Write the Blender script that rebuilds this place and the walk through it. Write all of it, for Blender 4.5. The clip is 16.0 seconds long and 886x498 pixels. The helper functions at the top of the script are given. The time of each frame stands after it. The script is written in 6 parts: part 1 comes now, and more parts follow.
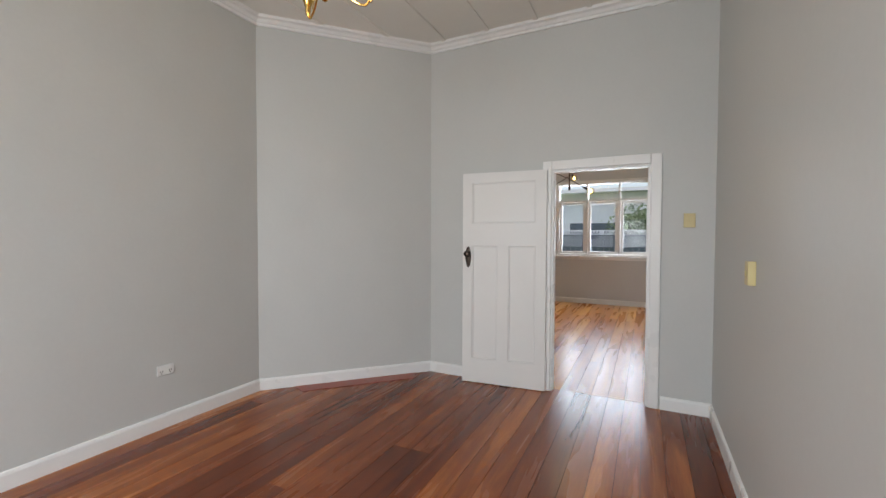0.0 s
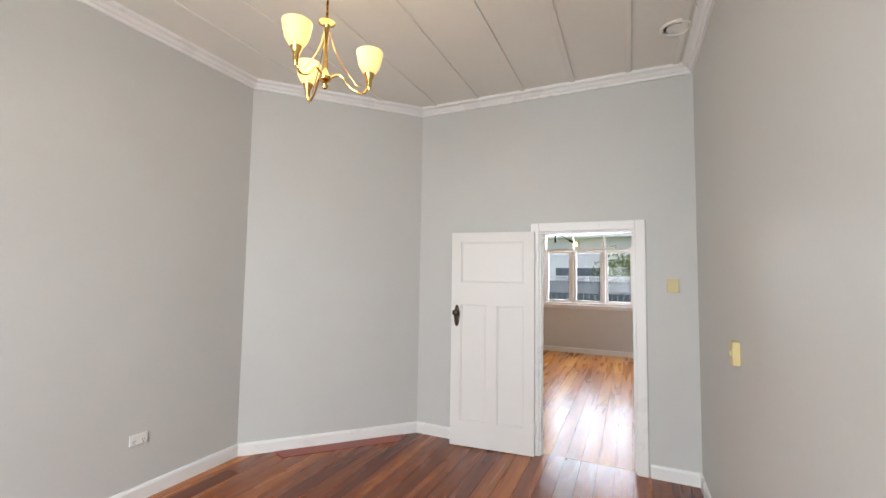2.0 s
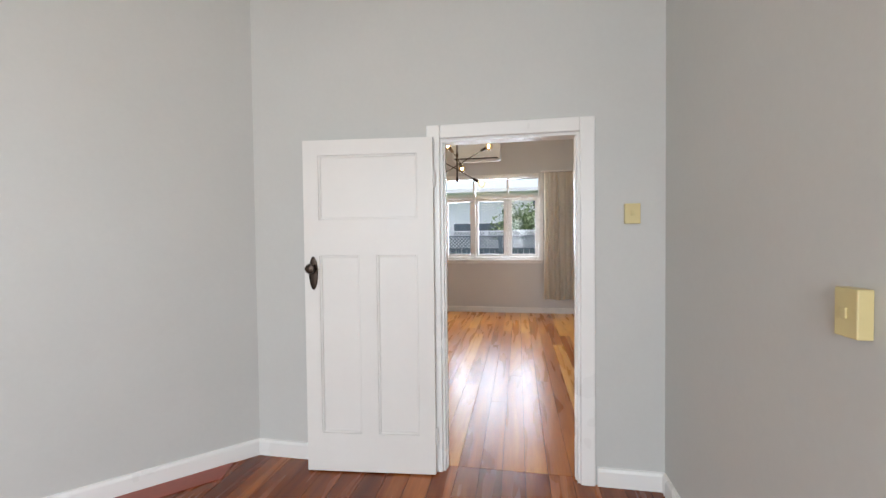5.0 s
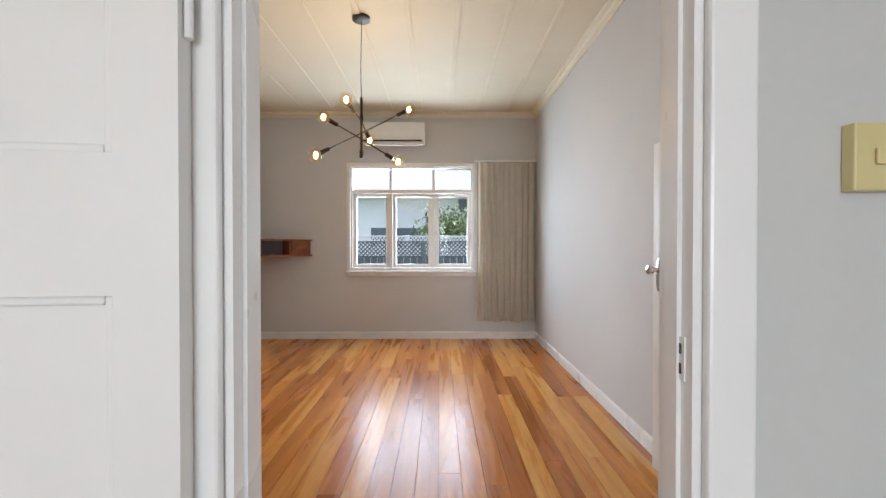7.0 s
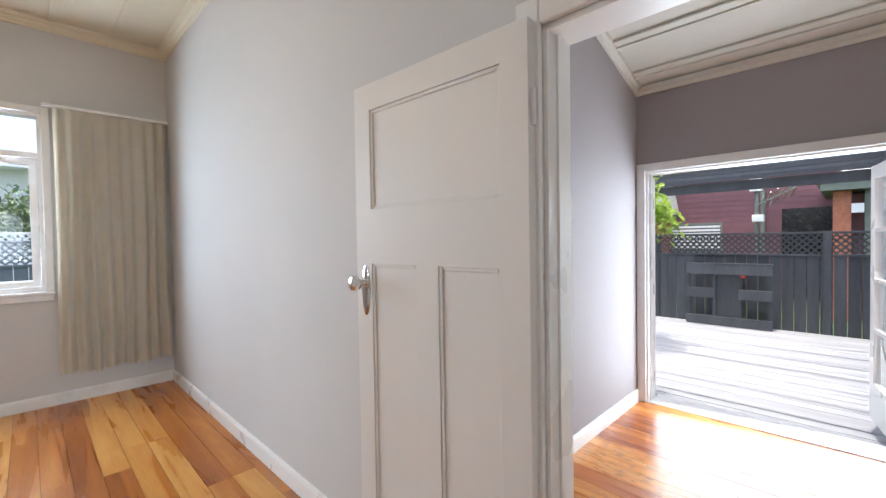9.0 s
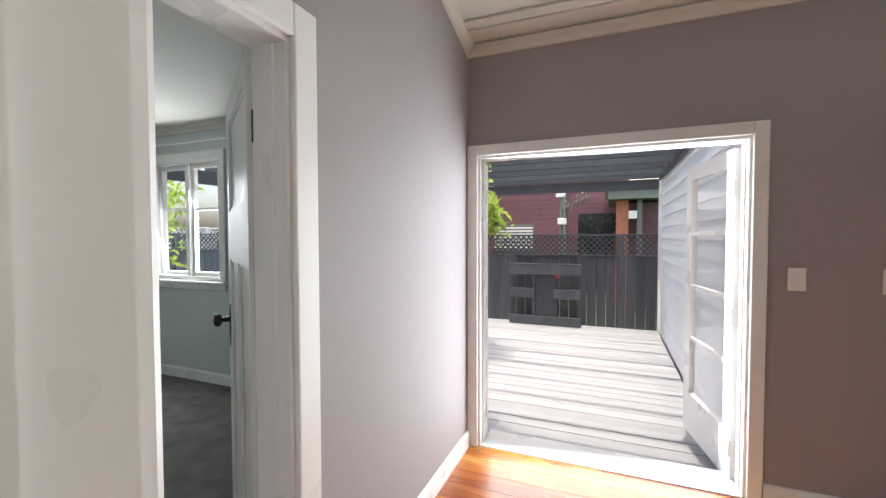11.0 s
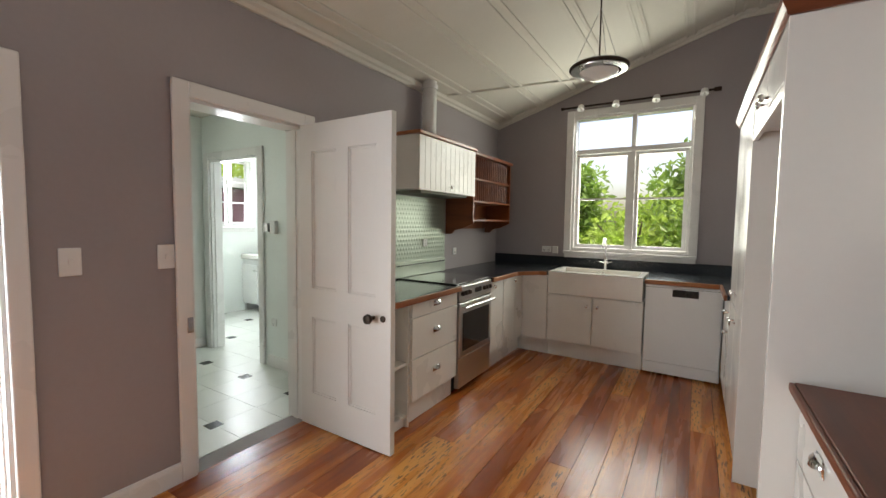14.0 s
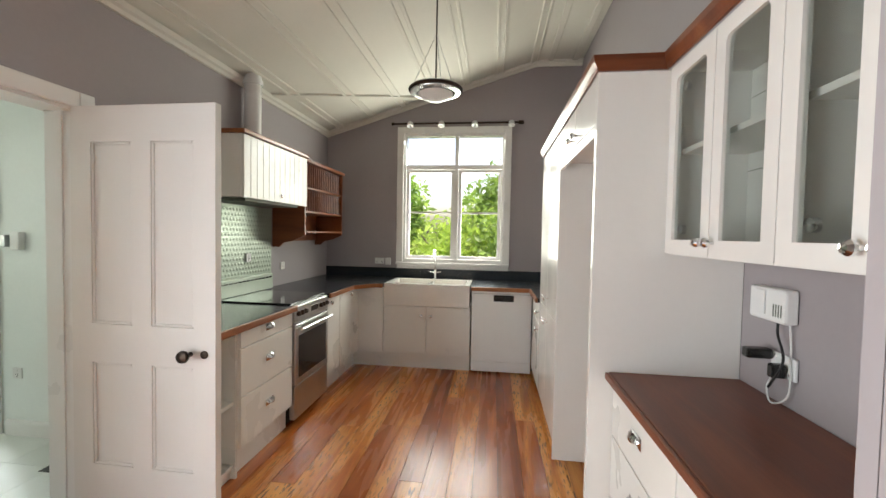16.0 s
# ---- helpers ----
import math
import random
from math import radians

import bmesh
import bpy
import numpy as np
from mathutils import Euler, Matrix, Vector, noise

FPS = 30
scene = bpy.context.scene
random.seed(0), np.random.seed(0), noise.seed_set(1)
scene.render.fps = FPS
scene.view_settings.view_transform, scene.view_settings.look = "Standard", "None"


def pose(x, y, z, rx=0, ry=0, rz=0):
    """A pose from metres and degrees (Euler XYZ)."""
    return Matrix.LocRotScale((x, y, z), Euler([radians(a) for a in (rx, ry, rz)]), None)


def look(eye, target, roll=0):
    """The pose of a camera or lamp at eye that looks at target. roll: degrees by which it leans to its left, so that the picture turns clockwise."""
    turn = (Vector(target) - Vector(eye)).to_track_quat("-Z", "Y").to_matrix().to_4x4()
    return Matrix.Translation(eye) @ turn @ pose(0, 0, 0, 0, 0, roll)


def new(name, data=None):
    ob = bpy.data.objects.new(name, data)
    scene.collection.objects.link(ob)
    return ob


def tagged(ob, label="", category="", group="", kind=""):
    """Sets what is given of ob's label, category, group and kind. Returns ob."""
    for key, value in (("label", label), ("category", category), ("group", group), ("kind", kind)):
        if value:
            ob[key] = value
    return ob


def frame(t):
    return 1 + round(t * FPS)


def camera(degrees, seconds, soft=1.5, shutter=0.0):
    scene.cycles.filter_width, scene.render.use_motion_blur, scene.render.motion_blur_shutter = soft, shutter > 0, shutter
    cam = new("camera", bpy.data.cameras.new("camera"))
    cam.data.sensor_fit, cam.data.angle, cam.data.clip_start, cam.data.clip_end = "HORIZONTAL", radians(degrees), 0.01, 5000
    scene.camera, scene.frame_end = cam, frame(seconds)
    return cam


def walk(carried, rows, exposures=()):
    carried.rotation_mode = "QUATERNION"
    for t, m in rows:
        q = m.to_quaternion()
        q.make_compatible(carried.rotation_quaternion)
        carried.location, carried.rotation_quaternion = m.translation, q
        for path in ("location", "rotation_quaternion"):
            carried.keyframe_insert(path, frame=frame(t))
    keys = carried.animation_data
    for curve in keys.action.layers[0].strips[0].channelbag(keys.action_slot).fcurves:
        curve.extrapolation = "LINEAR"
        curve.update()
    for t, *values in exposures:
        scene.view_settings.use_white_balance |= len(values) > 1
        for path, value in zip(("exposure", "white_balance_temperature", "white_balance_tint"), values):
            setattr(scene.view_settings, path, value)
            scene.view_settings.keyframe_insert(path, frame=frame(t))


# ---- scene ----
cam = camera(94.4, 16.0)
PATH = [
    (0, (0.274, 0.645, 1.382), (-0.613, 2.436, 1.325), 0.2),
    (0.5, (0.298, 0.625, 1.362), (-0.462, 2.475, 1.333), 0.3),
    (1, (0.292, 0.645, 1.353), (-0.449, 2.503, 1.329), 0.7),
    (1.5, (0.285, 0.635, 1.470), (-0.511, 2.469, 1.519), 1.0),
    (2, (0.261, 0.612, 1.573), (-0.567, 2.428, 1.702), 0.9),
    (2.5, (0.244, 0.622, 1.567), (-0.565, 2.449, 1.655), 0.0),
    (3, (0.230, 0.690, 1.486), (-0.511, 2.547, 1.486), -0.4),
    (3.5, (0.186, 0.916, 1.420), (-0.469, 2.805, 1.380), -0.1),
    (4, (0.129, 1.196, 1.417), (-0.429, 3.116, 1.373), -0.0),
    (4.2, (0.102, 1.340, 1.408), (-0.427, 3.269, 1.361), -0.2),
    (6.3, (-0.187, 3.097, 1.382), (-0.236, 5.096, 1.339), -0.8),
    (6.5, (-0.179, 3.271, 1.372), (-0.200, 5.270, 1.329), -0.8),
    (7, (-0.132, 3.692, 1.378), (-0.117, 5.692, 1.358), -0.0),
    (7.5, (-0.103, 4.083, 1.374), (0.091, 6.074, 1.338), 0.2),
    (8, (-0.083, 4.410, 1.395), (0.453, 6.336, 1.341), -0.1),
    (8.5, (0.062, 4.655, 1.383), (1.019, 6.410, 1.331), -0.5),
    (9, (0.249, 4.798, 1.391), (1.671, 6.203, 1.346), -0.9),
    (9.5, (0.495, 4.961, 1.399), (2.251, 5.917, 1.338), -0.7),
    (9.7, (0.579, 4.988, 1.412), (2.413, 5.783, 1.348), -0.6),
    (11.8, (1.566, 5.261, 1.374), (3.433, 5.976, 1.314), 0.3),
    (12, (1.594, 5.241, 1.357), (3.488, 5.883, 1.302), 0.1),
    (12.5, (1.738, 5.042, 1.38), (3.735, 4.967, 1.308), -0.3),
    (13, (1.761, 5.043, 1.389), (3.509, 4.076, 1.293), 0.2),
    (13.5, (1.702, 4.986, 1.389), (3.058, 3.521, 1.268), 0.8),
    (14, (1.639, 4.953, 1.368), (2.688, 3.256, 1.238), 0.8),
    (14.5, (1.617, 4.938, 1.363), (2.491, 3.144, 1.235), 0.9),
    (15, (1.636, 4.917, 1.364), (2.372, 3.061, 1.244), 1.4),
    (15.5, (1.703, 4.878, 1.391), (2.223, 2.949, 1.3), 2.0),
    (16, (1.811, 4.914, 1.395), (2.056, 2.93, 1.324), 1.1),
]
EXPOSURES = [
    (0, -0.20, 6800, 11), (0.5, 0.15, 6900, 12), (1.0, 0.26, 6900, 12), (1.5, 0.28, 6900, 12), (4, 0.30, 6800, 12), (6.5, 0.28, 6600, 10), (7.0, 0.36, 6500, 10), (7.5, 0.56, 6050, 8),
    (8.5, 0.46, 6050, 9), (9.1, 0.52, 6350, 9), (9.6, 0.64, 6800, 9), (10.4, 0.56, 6900, 10), (11.8, 0.10, 6900, 12), (12.5, 0.28, 7000, 12), (13.0, 0.46, 7650, 12), (13.3, 0.62, 7650, 12), (13.6, 0.60, 7450, 12), (14.0, 0.34, 7100, 12), (14.6, 0.50, 7000, 11), (15.3, 0.74, 7000, 11), (16, 0.78, 7000, 11)]
walk(cam, [(t, look(eye, target, roll)) for t, eye, target, roll in PATH], EXPOSURES)

# ---------------------------------------------------------------- light
world = bpy.data.worlds.new("world")
scene.world = world
world.use_nodes = True
wn, wl = world.node_tree.nodes, world.node_tree.links
sky = wn.new("ShaderNodeTexSky")
sky.sky_type, sky.sun_disc = "NISHITA", False
sky.sun_elevation, sky.sun_rotation = radians(81), radians(250)
sky.air_density, sky.dust_density = 1.0, 5.0
wn["Background"].inputs["Strength"].default_value = 0.36
wl.new(sky.outputs[0], wn["Background"].inputs["Color"])


def lamp(name, kind, m, energy, color=(1, 1, 1), **kw):
    d = bpy.data.lights.new(name, kind)
    d.energy, d.color = energy, color
    if "size" in kw:
        d.shape, d.size, d.size_y = "RECTANGLE", kw["size"], kw["size_y"]
    if "radius" in kw:
        d.shadow_soft_size = kw["radius"]
    if "angle" in kw:
        d.angle = radians(kw["angle"])
    ob = new(name, d)
    ob.matrix_world = m
    return ob


lamp("sun", "SUN", look((-1.4, 0.4, 10), (0, 0, 0)), 3.1, (1.0, 0.95, 0.88), angle=0.6)
COOL = (0.80, 0.90, 1.0)
lamp("window_light_lounge", "AREA", look((-0.53, 9.90, 1.8), (-1.2, 5, 1.2)), 90, (0.72, 0.85, 1.0), size=1.7, size_y=1.4)
lamp("window_light_front", "AREA", look((-0.8, -1.33, 1.65), (-1.4, 4, -2.2)), 172, COOL, size=2.0, size_y=1.7)
lamp("window_light_kitchen", "AREA", look((2.3, -0.12, 1.85), (2.3, 5, 0.6)), 39, (0.93, 1.0, 0.93), size=1.2, size_y=1.5)
lamp("door_light_deck", "AREA", look((4.03, 5.25, 1.0), (2, 4.9, 0.95)), 52, COOL, size=1.4, size_y=1.8)
lamp("window_light_bathroom", "AREA", look((7.58, 1.53, 1.76), (5.4, 2.4, 1.2)), 80, COOL, size=0.5, size_y=0.95)
# Laundry fill, added behind an assumed window that stays out of view.
lamp("added_light_laundry", "AREA", look((6.24, 3.80, 1.65), (4.0, 3.4, 0.8)), 11, (0.90, 1.0, 0.95), size=0.6, size_y=0.9)
lamp("window_light_bedroom", "AREA", look((4.14, 9.03, 1.5), (2, 8.6, 1.0)), 45, COOL, size=0.9, size_y=1.0)
# Bluish fill for the hall, added at a window that is never seen.
lamp("added_light_hall", "AREA", look((-4.7, 7.1, 1.6), (-2, 7.1, 1.2)), 70, (0.75, 0.87, 1.0), size=0.9, size_y=1.4)


# ---------------------------------------------------------------- materials
def material(name, color, rough=0.5, metal=0.0, vary=0.08, scale=6.0, bump=0.0, bump_scale=60.0, coat=0.0, stretch=(1, 1, 1), spec=0.5, rnd=0.0, fine=40.0):
    """A surface with broad and fine variation of tone, gloss and relief, in metres."""
    m = bpy.data.materials.new(name)
    m.use_nodes = True
    n, l = m.node_tree.nodes, m.node_tree.links
    b = n["Principled BSDF"]
    tc = n.new("ShaderNodeTexCoord")
    mp = n.new("ShaderNodeMapping")
    mp.inputs["Scale"].default_value = stretch
    l.new(tc.outputs["Object"], mp.inputs["Vector"])
    n1, n2 = n.new("ShaderNodeTexNoise"), n.new("ShaderNodeTexNoise")
    n1.inputs["Scale"].default_value, n2.inputs["Scale"].default_value = scale, fine
    n1.inputs["Detail"].default_value = n2.inputs["Detail"].default_value = 3
    l.new(mp.outputs[0], n1.inputs["Vector"])
    l.new(mp.outputs[0], n2.inputs["Vector"])
    add = n.new("ShaderNodeMath")
    add.operation = "MULTIPLY_ADD"
    l.new(n2.outputs["Fac"], add.inputs[0])
    add.inputs[1].default_value = 0.4
    l.new(n1.outputs["Fac"], add.inputs[2])
    mr = n.new("ShaderNodeMapRange")
    mr.inputs[1].default_value, mr.inputs[2].default_value = 0.45, 0.95
    mr.inputs[3].default_value, mr.inputs[4].default_value = 1 - vary, 1 + vary
    l.new(add.outputs[0], mr.inputs[0])
    hsv = n.new("ShaderNodeHueSaturation")
    hsv.inputs["Color"].default_value = (*color, 1)
    if rnd:
        oi, mr2, mul = n.new("ShaderNodeObjectInfo"), n.new("ShaderNodeMapRange"), n.new("ShaderNodeMath")
        mr2.inputs[3].default_value, mr2.inputs[4].default_value = 1 - rnd, 1 + rnd
        l.new(oi.outputs["Random"], mr2.inputs[0])
        mul.operation = "MULTIPLY"
        l.new(mr.outputs[0], mul.inputs[0])
        l.new(mr2.outputs[0], mul.inputs[1])
        l.new(mul.outputs[0], hsv.inputs["Value"])
    else:
        l.new(mr.outputs[0], hsv.inputs["Value"])
    l.new(hsv.outputs[0], b.inputs["Base Color"])
    b.inputs["Metallic"].default_value = metal
    b.inputs["Specular IOR Level"].default_value = spec
    rr = n.new("ShaderNodeMapRange")
    rr.inputs[1].default_value, rr.inputs[2].default_value = 0.3, 0.7
    rr.inputs[3].default_value, rr.inputs[4].default_value = max(0.02, rough - 0.06), min(1, rough + 0.06)
    l.new(n1.outputs["Fac"], rr.inputs[0])
    l.new(rr.outputs[0], b.inputs["Roughness"])
    b.inputs["Coat Weight"].default_value = coat
    b.inputs["Coat Roughness"].default_value = 0.12
    if bump:
        n3, bp = n.new("ShaderNodeTexNoise"), n.new("ShaderNodeBump")
        n3.inputs["Scale"].default_value = bump_scale
        l.new(mp.outputs[0], n3.inputs["Vector"])
        bp.inputs["Strength"].default_value, bp.inputs["Distance"].default_value = bump, 0.004
        l.new(n3.outputs["Fac"], bp.inputs["Height"])
        l.new(bp.outputs[0], b.inputs["Normal"])
    return m


def timber(name, ramp, rough=0.3, coat=0.3, along="y", streak=9.0, random_weight=0.5, flecks=0.0, spec=0.35):
    """Varnished timber: streaks along the grain, a tone of its own for each board."""
    m = bpy.data.materials.new(name)
    m.use_nodes = True
    n, l = m.node_tree.nodes, m.node_tree.links
    b = n["Principled BSDF"]
    geo, oi = n.new("ShaderNodeNewGeometry"), n.new("ShaderNodeObjectInfo")
    off = n.new("ShaderNodeVectorMath")
    off.operation = "MULTIPLY_ADD"
    off.inputs[1].default_value = (37.0, 53.0, 19.0)
    l.new(oi.outputs["Random"], off.inputs[0])
    l.new(geo.outputs["Position"], off.inputs[2])
    mp = n.new("ShaderNodeMapping")
    mp.inputs["Scale"].default_value = {"y": (1, 0.09, 1), "x": (0.09, 1, 1), "z": (1, 1, 0.09)}[along]
    l.new(off.outputs[0], mp.inputs["Vector"])
    a, c = n.new("ShaderNodeTexNoise"), n.new("ShaderNodeTexNoise")
    a.inputs["Scale"].default_value, c.inputs["Scale"].default_value = streak, 90
    a.inputs["Detail"].default_value, a.inputs["Distortion"].default_value = 3, 0.6
    c.inputs["Detail"].default_value = 4
    l.new(mp.outputs[0], a.inputs["Vector"])
    l.new(mp.outputs[0], c.inputs["Vector"])
    s = n.new("ShaderNodeMath")
    s.operation = "MULTIPLY_ADD"
    l.new(oi.outputs["Random"], s.inputs[0])
    s.inputs[1].default_value = random_weight
    l.new(a.outputs["Fac"], s.inputs[2])
    s2 = n.new("ShaderNodeMath")
    s2.operation = "MULTIPLY_ADD"
    l.new(c.outputs["Fac"], s2.inputs[0])
    s2.inputs[1].default_value = 0.22
    l.new(s.outputs[0], s2.inputs[2])
    mr = n.new("ShaderNodeMapRange")
    mr.inputs[1].default_value, mr.inputs[2].default_value = 0.36, 0.86 + random_weight
    l.new(s2.outputs[0], mr.inputs[0])
    cr = n.new("ShaderNodeValToRGB")
    els = cr.color_ramp.elements
    while len(els) < len(ramp):
        els.new(0.5)
    for e, (p, col) in zip(els, ramp):
        e.position, e.color = p, (*col, 1)
    l.new(mr.outputs[0], cr.inputs[0])
    if flecks:
        mp2, fk, th, ml, mx = n.new("ShaderNodeMapping"), n.new("ShaderNodeTexNoise"), n.new("ShaderNodeMapRange"), n.new("ShaderNodeMath"), n.new("ShaderNodeMix")
        mp2.inputs["Scale"].default_value = (1, 0.16, 1)
        l.new(off.outputs[0], mp2.inputs["Vector"])
        l.new(mp2.outputs[0], fk.inputs["Vector"])
        fk.inputs["Scale"].default_value, fk.inputs["Detail"].default_value = 85, 3
        th.inputs[1].default_value, th.inputs[2].default_value = 0.55, 0.62
        l.new(fk.outputs["Fac"], th.inputs[0])
        pale = n.new("ShaderNodeMapRange")
        pale.inputs[1].default_value, pale.inputs[2].default_value = 0.5, 0.75
        pale.inputs[3].default_value, pale.inputs[4].default_value = 0.05, flecks
        l.new(mr.outputs[0], pale.inputs[0])
        ml.operation = "MULTIPLY"
        l.new(th.outputs[0], ml.inputs[0])
        l.new(pale.outputs[0], ml.inputs[1])
        mx.data_type = "RGBA"
        mx.inputs[7].default_value = (0.07, 0.025, 0.01, 1)
        l.new(ml.outputs[0], mx.inputs[0])
        l.new(cr.outputs[0], mx.inputs[6])
        l.new(mx.outputs[2], b.inputs["Base Color"])
    else:
        l.new(cr.outputs[0], b.inputs["Base Color"])
    b.inputs["Coat Weight"].default_value, b.inputs["Coat Roughness"].default_value = coat, 0.2
    b.inputs["Specular IOR Level"].default_value = spec
    rr = n.new("ShaderNodeMapRange")
    rr.inputs[3].default_value, rr.inputs[4].default_value = rough - 0.07, rough + 0.1
    l.new(a.outputs["Fac"], rr.inputs[0])
    l.new(rr.outputs[0], b.inputs["Roughness"])
    bp = n.new("ShaderNodeBump")
    bp.inputs["Strength"].default_value, bp.inputs["Distance"].default_value = 0.12, 0.003
    l.new(c.outputs["Fac"], bp.inputs["Height"])
    l.new(bp.outputs[0], b.inputs["Normal"])
    return m


def glass(name, tint=(1, 1, 1), rough=0.0):
    m = bpy.data.materials.new(name)
    m.use_nodes = True
    n, l = m.node_tree.nodes, m.node_tree.links
    n.remove(n["Principled BSDF"])
    tr, gl, mx, lw = n.new("ShaderNodeBsdfTransparent"), n.new("ShaderNodeBsdfGlossy"), n.new("ShaderNodeMixShader"), n.new("ShaderNodeLayerWeight")
    tr.inputs["Color"].default_value = (*tint, 1)
    gl.inputs["Roughness"].default_value = rough
    pw, ma = n.new("ShaderNodeMath"), n.new("ShaderNodeMath")
    pw.operation, ma.operation = "POWER", "MULTIPLY_ADD"
    pw.inputs[1].default_value = 5.0
    ma.inputs[1].default_value, ma.inputs[2].default_value = 0.6, 0.01
    l.new(lw.outputs["Facing"], pw.inputs[0])
    l.new(pw.outputs[0], ma.inputs[0])
    l.new(ma.outputs[0], mx.inputs[0])
    l.new(tr.outputs[0], mx.inputs[1])
    l.new(gl.outputs[0], mx.inputs[2])
    l.new(mx.outputs[0], n["Material Output"].inputs["Surface"])
    return m


def glow(name, color, strength):
    m = bpy.data.materials.new(name)
    m.use_nodes = True
    b = m.node_tree.nodes["Principled BSDF"]
    b.inputs["Base Color"].default_value = (*color, 1)
    b.inputs["Emission Color"].default_value = (*color, 1)
    b.inputs["Emission Strength"].default_value = strength
    return m


# Cream paint with the pendant's warm yellow glow mixed into its colour.
CEIL_LOUNGE = material("cream_ceiling_paint_with_lamp_glow", (0.74, 0.68, 0.54), 0.65, spec=0.3, vary=0.03, scale=2)
PAINT_FRONT = material("greige_wall_paint", (0.56, 0.56, 0.537), 0.5, vary=0.03, scale=1.5, bump=0.05, bump_scale=120)
PAINT_LOUNGE = material("pale_grey_wall_paint", (0.605, 0.60, 0.595), 0.72, spec=0.3, vary=0.03, scale=1.5, bump=0.05, bump_scale=120)
PAINT_KITCHEN = material("mauve_grey_wall_paint", (0.35, 0.315, 0.32), 0.7, spec=0.3, vary=0.04, scale=1.5, bump=0.05, bump_scale=120)
PAINT_LAUNDRY = material("mint_white_wall_paint", (0.82, 0.86, 0.83), 0.45, vary=0.03, scale=1.5, bump=0.05)
PAINT_BEDROOM = material("duck_egg_wall_paint", (0.55, 0.60, 0.60), 0.5, vary=0.03, scale=1.5, bump=0.05)
WHITE = material("white_gloss_trim_paint", (0.80, 0.79, 0.77), 0.3, vary=0.012, scale=3)
DOOR_WHITE = material("white_door_paint", (0.76, 0.74, 0.71), 0.44, vary=0.015, scale=3)
CEIL = material("cream_ceiling_paint", (0.76, 0.73, 0.67), 0.45, vary=0.03, scale=2)
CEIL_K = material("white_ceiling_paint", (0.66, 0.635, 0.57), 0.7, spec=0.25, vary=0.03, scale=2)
FLOOR_WOOD = timber("varnished_native_timber", [(0.0, (0.20, 0.048, 0.010)), (0.3, (0.38, 0.12, 0.022)), (0.52, (0.52, 0.19, 0.036)), (0.72, (0.66, 0.31, 0.075)), (1.0, (0.78, 0.46, 0.15))], 0.27, 0.05, spec=0.27)
KITCHEN_WOOD = timber("worn_native_timber", [(0.0, (0.15, 0.032, 0.008)), (0.3, (0.31, 0.075, 0.016)), (0.5, (0.46, 0.136, 0.028)), (0.66, (0.66, 0.27, 0.064)), (1.0, (0.822, 0.405, 0.109))], 0.26, 0.2, flecks=0.9, streak=11.0)
FRONT_WOOD = timber("dark_varnished_timber", [(0.0, (0.088, 0.017, 0.005)), (0.35, (0.169, 0.036, 0.009)), (0.6, (0.265, 0.067, 0.015)), (0.8, (0.441, 0.140, 0.034)), (1.0, (0.617, 0.252, 0.063))], 0.25, 0.2)
RED_WOOD = timber("oiled_red_wood", [(0.0, (0.10, 0.025, 0.010)), (0.5, (0.20, 0.055, 0.018)), (1.0, (0.32, 0.11, 0.035))], 0.32, 0.2, along="x", random_weight=0.2)
RIMU_EDGE = timber("rimu_edging", [(0.0, (0.16, 0.05, 0.018)), (0.5, (0.29, 0.10, 0.035)), (1.0, (0.40, 0.16, 0.055))], 0.3, 0.3, random_weight=0.15)
BROWN_TOP = timber("brown_worktop_timber", [(0.0, (0.11, 0.030, 0.012)), (0.5, (0.17, 0.05, 0.022)), (1.0, (0.24, 0.08, 0.035))], 0.4, 0.12, random_weight=0.1)
DECK_WOOD = material("grey_stained_deck_timber", (0.34, 0.345, 0.36), 0.65, vary=0.15, scale=5, bump=0.2, stretch=(1, 0.1, 1), rnd=0.1)
CHARCOAL = material("charcoal_stained_timber", (0.055, 0.061, 0.071), 0.6, vary=0.25, scale=5, bump=0.2, stretch=(1, 1, 0.15), rnd=0.2)
MAROON = material("maroon_weatherboard_paint", (0.185, 0.080, 0.092), 0.55, vary=0.12, scale=3, rnd=0.06)
BOARD_WHITE = material("white_weatherboard_paint", (0.78, 0.79, 0.80), 0.45, vary=0.04, scale=2, rnd=0.02)
CABINET = material("satin_white_cabinet_paint", (0.78, 0.765, 0.72), 0.3, vary=0.02, scale=3)
PANTRY = material("gloss_white_pantry_paint", (0.80, 0.775, 0.735), 0.2, vary=0.02, scale=3)
STONE = material("dark_blue_green_laminate", (0.012, 0.016, 0.022), 0.22, vary=0.3, scale=60, fine=300)
STEEL = material("brushed_steel", (0.55, 0.55, 0.54), 0.3, 1.0, vary=0.05, scale=4, stretch=(1, 0.05, 1))
CHROME = material("polished_chrome", (0.75, 0.75, 0.75), 0.12, 1.0, vary=0.03)
BRASS = material("polished_brass", (0.72, 0.46, 0.14), 0.18, 1.0, vary=0.08)
# BLACK is bakelite, and also the painted shade of the neighbour's doorway.
BLACK = material("black_bakelite_and_doorway_shade", (0.015, 0.014, 0.013), 0.25, vary=0.2)
DARK_METAL = material("dark_bronze_metal", (0.045, 0.030, 0.022), 0.38, 0.8, vary=0.2)
PLASTIC = material("white_plastic", (0.78, 0.78, 0.76), 0.35, vary=0.02)
IVORY = material("aged_ivory_plastic", (0.62, 0.52, 0.26), 0.35, vary=0.04)
BLACK_GLASS = material("black_oven_glass", (0.012, 0.012, 0.013), 0.06, vary=0.2)
